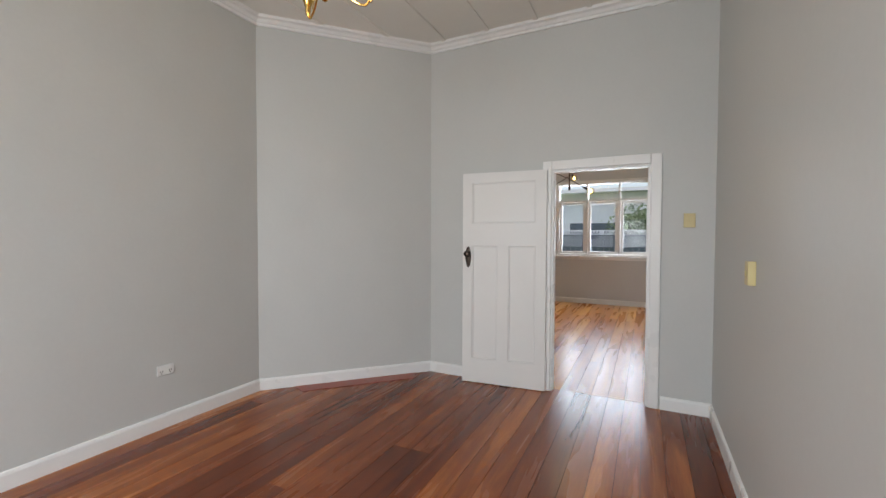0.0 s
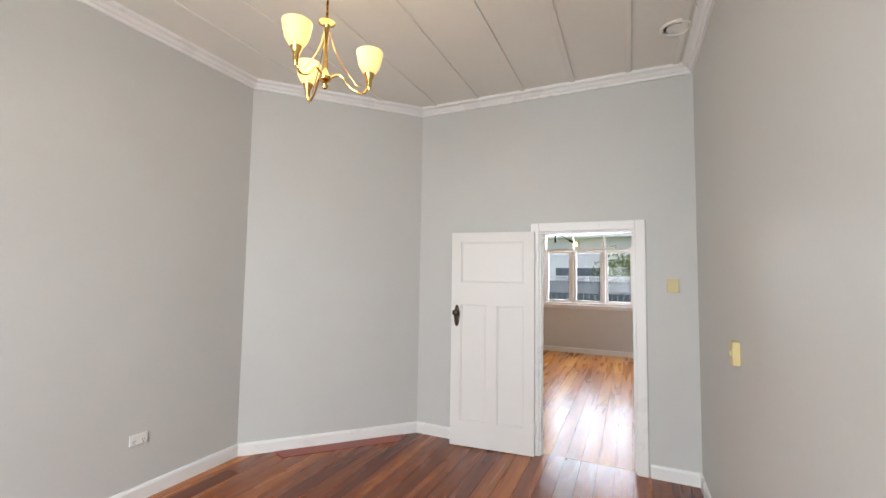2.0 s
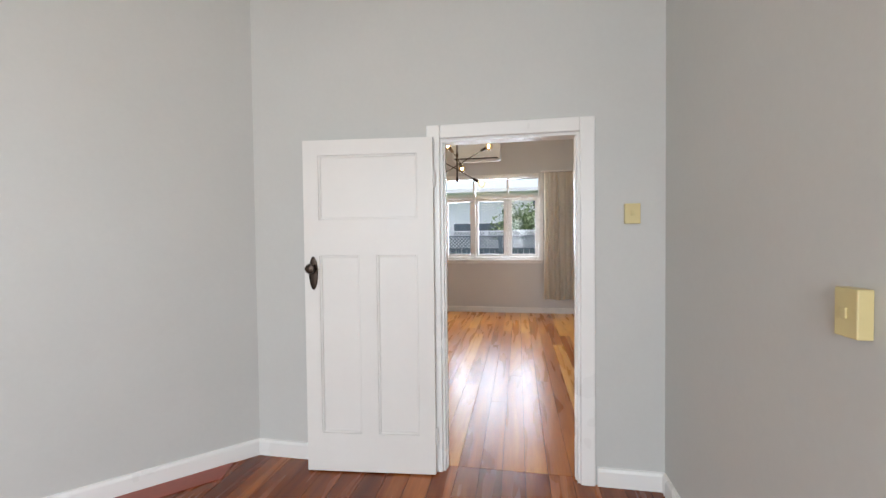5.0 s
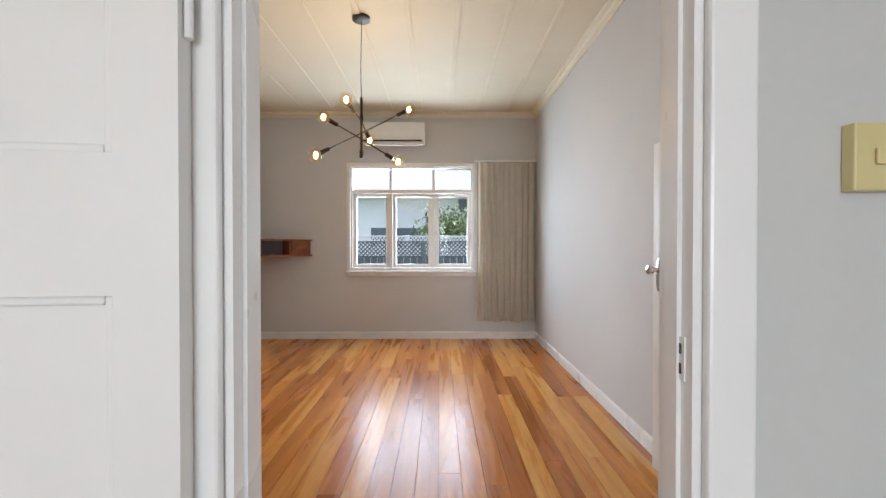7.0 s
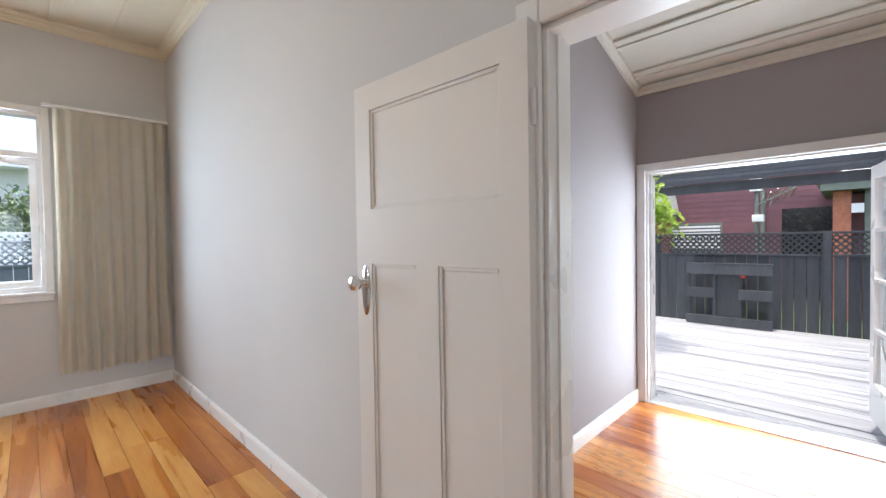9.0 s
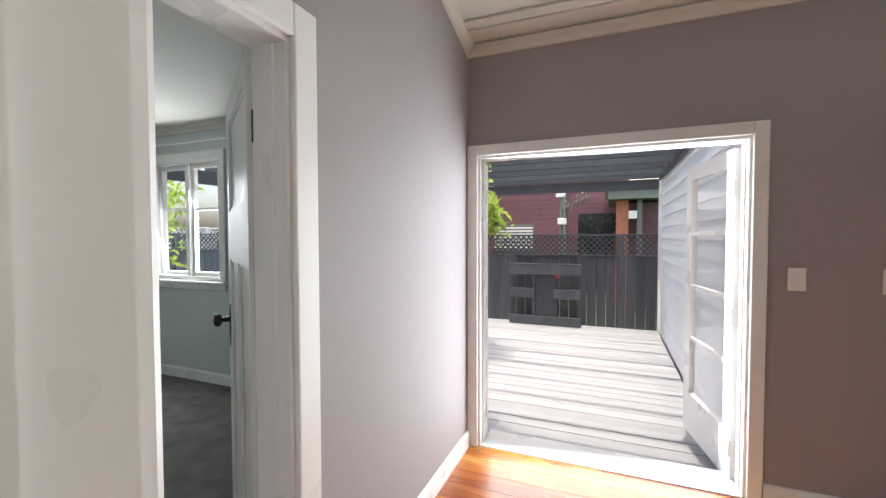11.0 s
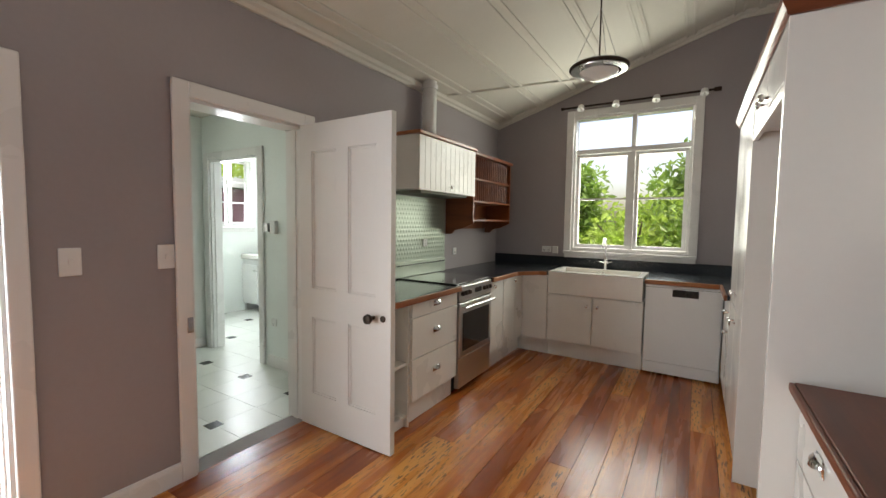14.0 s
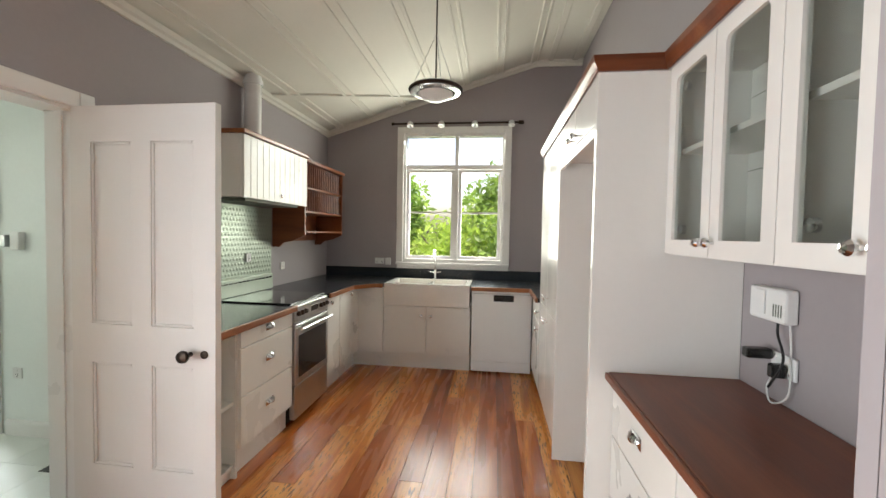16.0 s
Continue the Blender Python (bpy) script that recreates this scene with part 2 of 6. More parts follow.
CERAMIC = material("white_glazed_ceramic", (0.80, 0.77, 0.72), 0.15, vary=0.03, coat=0.4)
CURTAIN = material("oatmeal_linen_curtain", (0.88, 0.82, 0.71), 0.85, vary=0.03, scale=8)
CURTAIN_W = material("white_cotton_curtain", (0.78, 0.76, 0.72), 0.85, vary=0.05, scale=8, bump=0.04, bump_scale=300)
CARPET = material("grey_pile_carpet", (0.13, 0.125, 0.115), 0.95, vary=0.35, scale=7, bump=1.0, bump_scale=350, fine=200)
TILE_WHITE = material("white_floor_tile", (0.74, 0.76, 0.72), 0.36, vary=0.03, scale=4, rnd=0.03)
TILE_BLACK = material("black_inset_tile", (0.02, 0.022, 0.022), 0.2, vary=0.2, rnd=0.2)
GROUT = material("grey_grout", (0.42, 0.43, 0.41), 0.8, vary=0.1)
HEARTH = material("red_hearth_concrete", (0.30, 0.065, 0.04), 0.35, vary=0.15, scale=8)
UNDER = material("dark_subfloor", (0.03, 0.015, 0.008), 0.8, vary=0.2)
GRASS = material("lawn", (0.07, 0.11, 0.03), 0.9, vary=0.4, scale=3, bump=0.8, bump_scale=80)
LEAF = material("green_foliage", (0.23, 0.36, 0.07), 0.5, vary=0.5, scale=3, rnd=0.2)
HEDGE = material("dark_hedge_foliage", (0.10, 0.15, 0.06), 0.4, vary=0.5, scale=3, rnd=0.2)
LEAF_LIGHT = material("lime_vine_foliage", (0.34, 0.48, 0.08), 0.5, vary=0.35, scale=4)
for m_ in (LEAF, LEAF_LIGHT):
    n_, l_ = m_.node_tree.nodes, m_.node_tree.links
    tl_, mx_ = n_.new("ShaderNodeBsdfTranslucent"), n_.new("ShaderNodeMixShader")
    mx_.inputs[0].default_value = 0.5
    bs_ = n_["Principled BSDF"]
    l_.new(bs_.inputs["Base Color"].links[0].from_socket, tl_.inputs["Color"])
    l_.new(bs_.outputs[0], mx_.inputs[1])
    l_.new(tl_.outputs[0], mx_.inputs[2])
    l_.new(mx_.outputs[0], n_["Material Output"].inputs["Surface"])
BARK = material("bark", (0.12, 0.09, 0.06), 0.9, vary=0.3, scale=9, bump=0.6)
ROOF_PALE = material("pale_iron_roof", (0.55, 0.55, 0.52), 0.5, vary=0.1, scale=2)
BRICK = material("terracotta_brick", (0.36, 0.13, 0.075), 0.8, vary=0.2, scale=12, rnd=0.15)
GREENGREY = material("green_grey_fascia_paint", (0.16, 0.18, 0.15), 0.6, vary=0.1)
GLASS = glass("window_glass")
GLASS_CAB = glass("cabinet_glass", (0.80, 0.82, 0.80), 0.03)
WINDOW_DARK = material("dark_window_glass", (0.10, 0.13, 0.15), 0.08, vary=0.2, scale=1)
BULB_GLASS = glass("amber_bulb_glass", (1.0, 0.93, 0.80))
FILAMENT = glow("lit_filament", (1.0, 0.62, 0.22), 28)
SHADE_LIT = glow("lit_frosted_shade", (1.0, 0.66, 0.27), 0.8)
BULB_LIT = glow("lit_bulb", (1.0, 0.86, 0.55), 14)
FROST = material("frosted_white_glass", (0.80, 0.79, 0.74), 0.3, vary=0.02)
SPLASH = material("pressed_steel_splashback", (0.40, 0.46, 0.38), 0.36, 0.4, vary=0.05)
WIRE_BLACK = material("black_rubber_cable", (0.012, 0.012, 0.012), 0.5, vary=0.2)
RED_TAG = material("red_plastic_tag", (0.5, 0.03, 0.02), 0.4)

# ---------------------------------------------------------------- mesh helpers
WORLD = {}


def thing(name, base=(0, 0, 0), label="", category="", group="", kind="", turn=0):
    ob = new(name)
    ob.empty_display_size = 0.1
    m = pose(*base, 0, 0, turn)
    ob.matrix_basis = m
    WORLD[ob] = m
    return tagged(ob, label, category, group, kind)


def part(name, bm, mat, parent=None, label="", local=False, smooth=False):
    """Links a bmesh, given in world places (or in its parent's when local), as one mesh under parent."""
    me = bpy.data.meshes.new(name)
    if parent is not None and not local:
        bmesh.ops.transform(bm, matrix=WORLD[parent].inverted(), verts=bm.verts)
    bmesh.ops.recalc_face_normals(bm, faces=bm.faces)
    if smooth:
        for f in bm.faces:
            f.smooth = True
        for e in bm.edges:
            if len(e.link_faces) == 2 and e.calc_face_angle(0) > 0.6:
                e.smooth = False
    bm.to_mesh(me)
    bm.free()
    me.materials.append(mat)
    ob = new(name, me)
    if parent is not None:
        ob.parent = parent
        WORLD[ob] = WORLD[parent].copy()
    else:
        WORLD[ob] = Matrix.Identity(4)
    if label:
        ob["label"] = label
    return ob


def box(bm, x0, x1, y0, y1, z0, z1, bevel=0.0, m=None):
    r = bmesh.ops.create_cube(bm, size=1)
    t = Matrix.LocRotScale(((x0 + x1) / 2, (y0 + y1) / 2, (z0 + z1) / 2), None, (abs(x1 - x0), abs(y1 - y0), abs(z1 - z0)))
    if m is not None:
        t = m @ t
    bmesh.ops.transform(bm, matrix=t, verts=r["verts"])
    if bevel:
        es = list({e for v in r["verts"] for e in v.link_edges})
        bmesh.ops.bevel(bm, geom=es, offset=bevel, segments=2, profile=0.5, affect="EDGES")
    return bm


def boxes(*rows, bevel=0.0, m=None):
    bm = bmesh.new()
    for r in rows:
        box(bm, *r, bevel=bevel, m=m)
    return bm


def rod(bm, a, b, r, r2=None, seg=10):
    a, b = Vector(a), Vector(b)
    d = b - a
    m = Matrix.Translation((a + b) / 2) @ d.to_track_quat("Z", "Y").to_matrix().to_4x4()
    bmesh.ops.create_cone(bm, cap_ends=True, segments=seg, radius1=r, radius2=r if r2 is None else r2, depth=d.length, matrix=m)
    return bm


def rods(*rows, seg=10):
    bm = bmesh.new()
    for r in rows:
        rod(bm, *r, seg=seg)
    return bm


def ball(bm, c, r, sx=1, sy=1, sz=1, seg=14):
    bmesh.ops.create_uvsphere(bm, u_segments=seg, v_segments=max(6, seg * 2 // 3), radius=r, matrix=Matrix.Translation(c) @ Matrix.Diagonal((sx, sy, sz, 1)))
    return bm


def lathe(profile, m=None, seg=20):
    """A turned shape from (radius, height) pairs."""
    bm = bmesh.new()
    rings = []
    for r, z in profile:
        rings.append([bm.verts.new((r * math.cos(2 * math.pi * i / seg), r * math.sin(2 * math.pi * i / seg), z)) for i in range(seg)])
    for a, b in zip(rings, rings[1:]):
        for i in range(seg):
            bm.faces.new((a[i], a[(i + 1) % seg], b[(i + 1) % seg], b[i]))
    for ring in (rings[0], rings[-1]):
        if (ring[0].co - ring[seg // 2].co).length > 0.002:
            bm.faces.new(ring)
    if m is not None:
        bmesh.ops.transform(bm, matrix=m, verts=bm.verts)
    return bm


def tube(points, r, seg=8):
    bm = bmesh.new()
    pts = [Vector(p) for p in points]
    rings = []
    for i, p in enumerate(pts):
        d = (pts[min(i + 1, len(pts) - 1)] - pts[max(i - 1, 0)]).normalized()
        q = d.to_track_quat("Z", "Y")
        rings.append([bm.verts.new(p + q @ Vector((r * math.cos(2 * math.pi * k / seg), r * math.sin(2 * math.pi * k / seg), 0))) for k in range(seg)])
    for a, b in zip(rings, rings[1:]):
        for i in range(seg):
            bm.faces.new((a[i], a[(i + 1) % seg], b[(i + 1) % seg], b[i]))
    bm.faces.new(rings[0])
    bm.faces.new(rings[-1])
    return bm


def bend(points, n=8):
    """A smooth line through a few points."""
    p = [Vector(q) for q in points]
    p = [2 * p[0] - p[1]] + p + [2 * p[-1] - p[-2]]
    out = []
    for i in range(1, len(p) - 2):
        for k in range(n):
            t = k / n
            out.append(0.5 * (2 * p[i] + (p[i + 1] - p[i - 1]) * t + (2 * p[i - 1] - 5 * p[i] + 4 * p[i + 1] - p[i + 2]) * t * t + (3 * p[i] - p[i - 1] - 3 * p[i + 1] + p[i + 2]) * t ** 3))
    out.append(p[-2])
    return out


def sweep(profile, path, closed=False):
    """A moulding: profile of (out, up) pairs along a path of (x, y, z); out is to the path's left."""
    bm = bmesh.new()
    pts = [Vector(p) for p in path]
    rings = []
    for i, p in enumerate(pts):
        dirs = []
        if i > 0 or closed:
            dirs.append((pts[i] - pts[i - 1]).normalized())
        if i < len(pts) - 1 or closed:
            dirs.append((pts[(i + 1) % len(pts)] - pts[i]).normalized())
        ns = [Vector((-d.y, d.x, 0)).normalized() for d in dirs]
        n = sum(ns, Vector()).normalized()
        n /= max(0.3, n.dot(ns[0]))
        rings.append([bm.verts.new(p + n * o + Vector((0, 0, u))) for o, u in profile])
    k = len(profile)
    pairs = list(zip(rings, rings[1:])) + ([(rings[-1], rings[0])] if closed else [])
    for a, b in pairs:
        for i in range(k):
            bm.faces.new((a[i], a[(i + 1) % k], b[(i + 1) % k], b[i]))
    if not closed:
        bm.faces.new(rings[0])
        bm.faces.new(rings[-1])
    return bm


def wall(name, axis, a, b, u0, u1, z0, z1, mat, holes=(), label="painted plaster wall"):
    """A wall from a to b in thickness across axis, with openings (u0, u1, z0, z1) through it."""
    us = sorted({u0, u1, *[h[0] for h in holes], *[h[1] for h in holes]})
    zs = sorted({z0, z1, *[h[2] for h in holes], *[h[3] for h in holes]})
    bm = bmesh.new()
    for i in range(len(us) - 1):
        run = None
        for j in range(len(zs) - 1):
            uc, zc = (us[i] + us[i + 1]) / 2, (zs[j] + zs[j + 1]) / 2
            solid = not any(h[0] < uc < h[1] and h[2] < zc < h[3] for h in holes)
            if solid:
                run = (run[0], zs[j + 1]) if run else (zs[j], zs[j + 1])
            if run and (not solid or j == len(zs) - 2):
                if axis == "y":
                    box(bm, us[i], us[i + 1], a, b, *run)
                else:
                    box(bm, a, b, us[i], us[i + 1], *run)
                run = None
    return tagged(part(name, bm, mat), label, "wall", kind="structure")


# ---------------------------------------------------------------- walls, floors and ceilings
H1 = 3.31
D1 = (-0.49, 0.305, 0.0, 1.985)
wall("wall_front_north", "y", 4.37, 4.43, -1.71, 0.745, 0, H1, PAINT_FRONT, [D1], "greige painted wall with a doorway to the lounge")
wall("wall_front_east", "x", 0.745, 0.80, -1.2, 4.37, 0, H1, PAINT_FRONT, label="greige painted satin wall")
wall("wall_front_west", "x", -2.95, -2.83, -1.2, 3.19, 0, H1, PAINT_FRONT, label="greige painted satin wall")
wall("wall_front_south", "y", -1.32, -1.2, -2.95, 0.80, 0, H1, PAINT_FRONT, [(-1.9, 0.3, 0.75, 2.5)], "greige painted wall with a wide window")
bm = bmesh.new()
diag = pose(-2.83, 3.19, 0, 0, 0, math.degrees(math.atan2(1.18, 1.12)))
box(bm, 0, math.hypot(1.18, 1.12), 0, 0.08, 0, H1, m=diag)
tagged(part("wall_front_chimney", bm, PAINT_FRONT), "greige painted wall across the old corner fireplace", "wall", kind="structure")
W2 = (-1.45, 0.362, 1.005, 2.53)
DW = (6.70, 7.50, 0.0, 1.985)
D2 = (4.62, 5.41, 0.0, 1.985)
wall("wall_lounge_south", "y", 4.434, 4.47, -2.84, 1.275, 0, H1, PAINT_LOUNGE, [D1], "pale grey painted wall with a doorway")
wall("wall_lounge_north", "y", 9.722, 9.86, -2.96, 1.40, 0, H1, PAINT_LOUNGE, [W2], "pale grey painted wall with a three-light window")
wall("wall_lounge_west", "x", -2.96, -2.84, 4.434, 9.722, 0, H1, PAINT_LOUNGE, [DW], "pale grey painted wall with a doorway")
wall("wall_lounge_east", "x", 1.275, 1.335, 4.47, 9.722, 0, H1, PAINT_LOUNGE, [D2], "pale grey painted wall with a doorway to the kitchen")
wall("wall_kitchen_west", "x", 1.339, 1.40, 4.434, 6.067, 0, 3.5, PAINT_KITCHEN, [D2], "mauve-grey painted wall with a doorway")
FD = (4.51, 6.0, -0.02, 1.925)
LD = (3.105, 3.84, 0.0, 1.985)
wall("wall_kitchen_east", "x", 3.87, 4.0, 0.03, 6.067, -0.1, 2.75, PAINT_KITCHEN, [FD, LD], "mauve-grey painted wall with french doors and a laundry doorway")
wall("wall_kitchen_sideboard", "x", 0.804, 0.86, 0.03, 4.404, 0, 3.5, PAINT_KITCHEN, label="mauve-grey painted wall behind the sideboard")
wall("wall_kitchen_return", "y", 4.405, 4.432, 0.862, 1.40, 0, 3.5, PAINT_KITCHEN, label="short mauve-grey painted wall end")
BD = (1.49, 2.24, 0.0, 1.985)
wall("wall_kitchen_north", "y", 6.067, 6.13, 1.339, 4.0, 0, 3.5, PAINT_KITCHEN, [BD], "mauve-grey painted wall with a bedroom doorway")
KW = (1.70, 2.915, 1.06, 2.60)
wall("wall_kitchen_south", "y", -0.10, 0.03, 0.80, 4.0, 0, 3.6, PAINT_KITCHEN, [KW], "mauve-grey painted wall with a tall kitchen window")
# bedroom
BW = (8.55, 9.50, 0.98, 2.14)
wall("wall_bedroom_south", "y", 6.134, 6.19, 1.40, 4.05, 0, 2.6, PAINT_BEDROOM, [BD], "duck-egg painted wall")
wall("wall_bedroom_east", "x", 4.05, 4.17, 6.134, 10.45, -0.1, 2.6, PAINT_BEDROOM, [BW], "duck-egg painted wall with a small window")
wall("wall_bedroom_north", "y", 10.33, 10.45, 1.40, 4.05, 0, 2.6, PAINT_BEDROOM, label="duck-egg painted wall")
wall("wall_bedroom_west", "x", 1.404, 1.46, 6.19, 10.33, 0, 2.6, PAINT_BEDROOM, label="duck-egg painted wall")
# laundry and bathroom
PD = (5.13, 5.96, 0.0, 1.97)
BWIN = (1.16, 1.80, 1.27, 2.25)
wall("wall_laundry_north", "y", 4.28, 4.40, 4.0, 8.6, 0, 2.6, PAINT_LAUNDRY, label="mint-white painted wall")
# Opening made up to let the added laundry light through.
LW = (3.48, 4.12, 1.15, 2.10)
wall("wall_laundry_east", "x", 6.10, 6.20, 2.58, 4.28, 0, 2.6, PAINT_LAUNDRY, [LW], label="mint-white painted wall")
wall("wall_laundry_south", "y", 2.48, 2.58, 4.0, 7.55, 0, 2.6, PAINT_LAUNDRY, [PD], "mint-white painted wall with a bathroom doorway")
wall("wall_laundry_west", "x", 4.002, 4.03, 2.58, 4.28, 0, 2.6, PAINT_LAUNDRY, [(3.105, 3.84, 0, 1.985)], "mint-white painted wall")
wall("wall_bathroom_east", "x", 7.43, 7.55, 1.0, 2.48, 0, 2.6, PAINT_LAUNDRY, [BWIN], "mint-white painted wall with a small-paned window")
wall("wall_bathroom_south", "y", 0.88, 1.0, 4.0, 7.55, 0, 2.6, PAINT_LAUNDRY, label="mint-white painted wall")
wall("wall_bathroom_west", "x", 4.95, 5.05, 1.0, 2.48, 0, 2.6, PAINT_LAUNDRY, label="mint-white painted wall")
# hall west of the lounge
wall("wall_hall_west", "x", -4.62, -4.5, 5.9, 8.4, 0, 2.7, PAINT_BEDROOM, [(6.6, 7.6, 0.9, 2.3)], "pale blue painted wall with a window")
wall("wall_hall_north", "y", 8.3, 8.4, -4.5, -2.96, 0, 2.7, PAINT_BEDROOM, label="pale blue painted wall")
wall("wall_hall_south", "y", 5.9, 6.0, -4.5, -2.96, 0, 2.7, PAINT_BEDROOM, label="pale blue painted wall")


def setting(name, bm, mat, label, category):
    return tagged(part(name, bm, mat), label, category, kind="structure")


def ceiling(name, x0, x1, y0, y1, z, mat, battens, label):
    bm = boxes((x0, x1, y0, y1, z, z + 0.1))
    for x in battens:
        box(bm, x - 0.022, x + 0.022, y0, y1, z - 0.012, z - 0.0005, bevel=0.004)
    return setting(name, bm, mat, label, "ceiling")


ceiling("ceiling_front", -2.95, 0.8, -1.32, 4.43, H1, CEIL, [-2.4, -1.98, -1.53, -1.08, -0.63, -0.18, 0.27, 0.62], "cream board-and-batten ceiling")
ceiling("ceiling_lounge", -2.96, 1.335, 4.434, 9.86, H1, CEIL_LOUNGE, [-2.5 + 0.42 * i for i in range(9)], "cream board-and-batten ceiling")
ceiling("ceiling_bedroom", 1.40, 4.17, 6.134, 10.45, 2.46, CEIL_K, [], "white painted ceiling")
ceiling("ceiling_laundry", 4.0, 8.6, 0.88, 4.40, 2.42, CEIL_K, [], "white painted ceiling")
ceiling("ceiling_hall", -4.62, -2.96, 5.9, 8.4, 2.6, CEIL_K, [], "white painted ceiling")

# kitchen ceiling: a slope rising from the east wall, then a flat
ZE, ZR, XR = 2.62, 3.40, 1.37


def slope_z(x):
    return ZE + (ZR - ZE) * (3.87 - x) / (3.87 - XR) if x > XR else ZR


bm = bmesh.new()
tilt = math.degrees(math.atan2(ZR - ZE, 3.87 - XR))
slope = pose(3.87, 0, ZE, 0, tilt, 0)
LEN = math.hypot(ZR - ZE, 3.87 - XR)
box(bm, -LEN - 0.02, 0.14, -0.10, 6.13, 0.0, 0.08, m=slope)
box(bm, 0.80, XR, -0.10, 6.13, ZR, ZR + 0.08)
for i in range(7):
    u = -0.19 - i * 0.40
    for d in (-0.035, 0.035):
        box(bm, u + d - 0.013, u + d + 0.013, 0.03, 6.067, -0.020, -0.0005, bevel=0.005, m=slope)
    box(bm, u - 0.02, u + 0.02, 0.03, 6.067, -0.009, -0.0006, m=slope)
box(bm, -LEN, 0, 3.85, 3.95, -0.024, -0.0007, bevel=0.005, m=slope)
hip = slope @ Matrix.Translation((0, 1.42, 0)) @ pose(0, 0, 0, 0, 0, 180 + math.degrees(math.atan2(1.39, 1.36)))
box(bm, 0.0, 1.90, -0.03, 0.03, -0.024, -0.0007, bevel=0.005, m=hip)
for x in (0.95, 1.22):
    box(bm, x - 0.03, x + 0.03, 0.03, 6.067, ZR - 0.018, ZR - 0.0005, bevel=0.005)
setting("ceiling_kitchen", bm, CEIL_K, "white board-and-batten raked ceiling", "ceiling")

# cornices and skirtings: (out, up) profiles
COVE = [(0, 0), (0, -0.075), (0.018, -0.075), (0.022, -0.055), (0.035, -0.05), (0.05, -0.03), (0.078, -0.022), (0.082, 0)]
SKIRT = [(0, 0.0), (0.018, 0.0), (0.018, 0.085), (0.012, 0.10), (0, 0.104)]
z = H1 - 0.0005
setting("cornice_front", sweep(COVE, [(0.745, -1.2, z), (0.745, 4.37, z), (-1.71, 4.37, z), (-2.83, 3.19, z), (-2.83, -1.2, z)], True), WHITE, "white moulded cornice", "cornice")
setting("cornice_lounge", sweep(COVE, [(1.275, 4.47, z), (1.275, 9.722, z), (-2.84, 9.722, z), (-2.84, 4.47, z)], True), CEIL_LOUNGE, "cream moulded cornice", "cornice")
COVE_K = [(0, 0), (0, -0.06), (0.02, -0.06), (0.03, -0.04), (0.05, -0.03), (0.055, 0)]
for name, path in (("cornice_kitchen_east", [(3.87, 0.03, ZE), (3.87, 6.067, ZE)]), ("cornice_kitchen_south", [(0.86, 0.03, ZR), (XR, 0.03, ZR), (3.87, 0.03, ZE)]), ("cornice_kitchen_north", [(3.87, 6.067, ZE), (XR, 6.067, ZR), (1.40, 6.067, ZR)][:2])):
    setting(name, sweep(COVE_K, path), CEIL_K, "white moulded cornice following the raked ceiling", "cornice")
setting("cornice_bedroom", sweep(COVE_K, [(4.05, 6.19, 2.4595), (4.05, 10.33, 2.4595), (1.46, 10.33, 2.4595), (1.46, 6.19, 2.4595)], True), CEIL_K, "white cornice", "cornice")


def skirting(name, *paths, label="white painted skirting board"):
    for p in paths:
        setting(name, sweep(SKIRT, [(x, y, 0) for x, y in p]), WHITE, label, "skirting board")


skirting("baseboard_front", [(0.745, -1.2), (0.745, 4.37), (0.393, 4.37)], [(-0.557, 4.37), (-1.71, 4.37), (-2.83, 3.19), (-2.83, -1.2), (0.745, -1.2)])
skirting("baseboard_lounge", [(1.275, 5.48), (1.275, 9.722), (-2.84, 9.722), (-2.84, 7.575)], [(-2.84, 6.625), (-2.84, 4.47), (-0.557, 4.47)], [(0.393, 4.47), (1.275, 4.47)])
skirting("baseboard_kitchen", [(3.87, 3.91), (3.87, 4.44)], [(3.868, 6.067), (2.35, 6.067)])
skirting("baseboard_bedroom", [(4.05, 6.19), (4.05, 9.78)], [(1.46, 10.33), (1.46, 6.19)])
skirting("baseboard_laundry", [(4.03, 2.58), (5.02, 2.58)], [(6.10, 2.60), (6.10, 4.28)])
skirting("baseboard_hall", [(-2.97, 8.3), (-4.5, 8.3), (-4.5, 6.0), (-2.97, 6.0)])


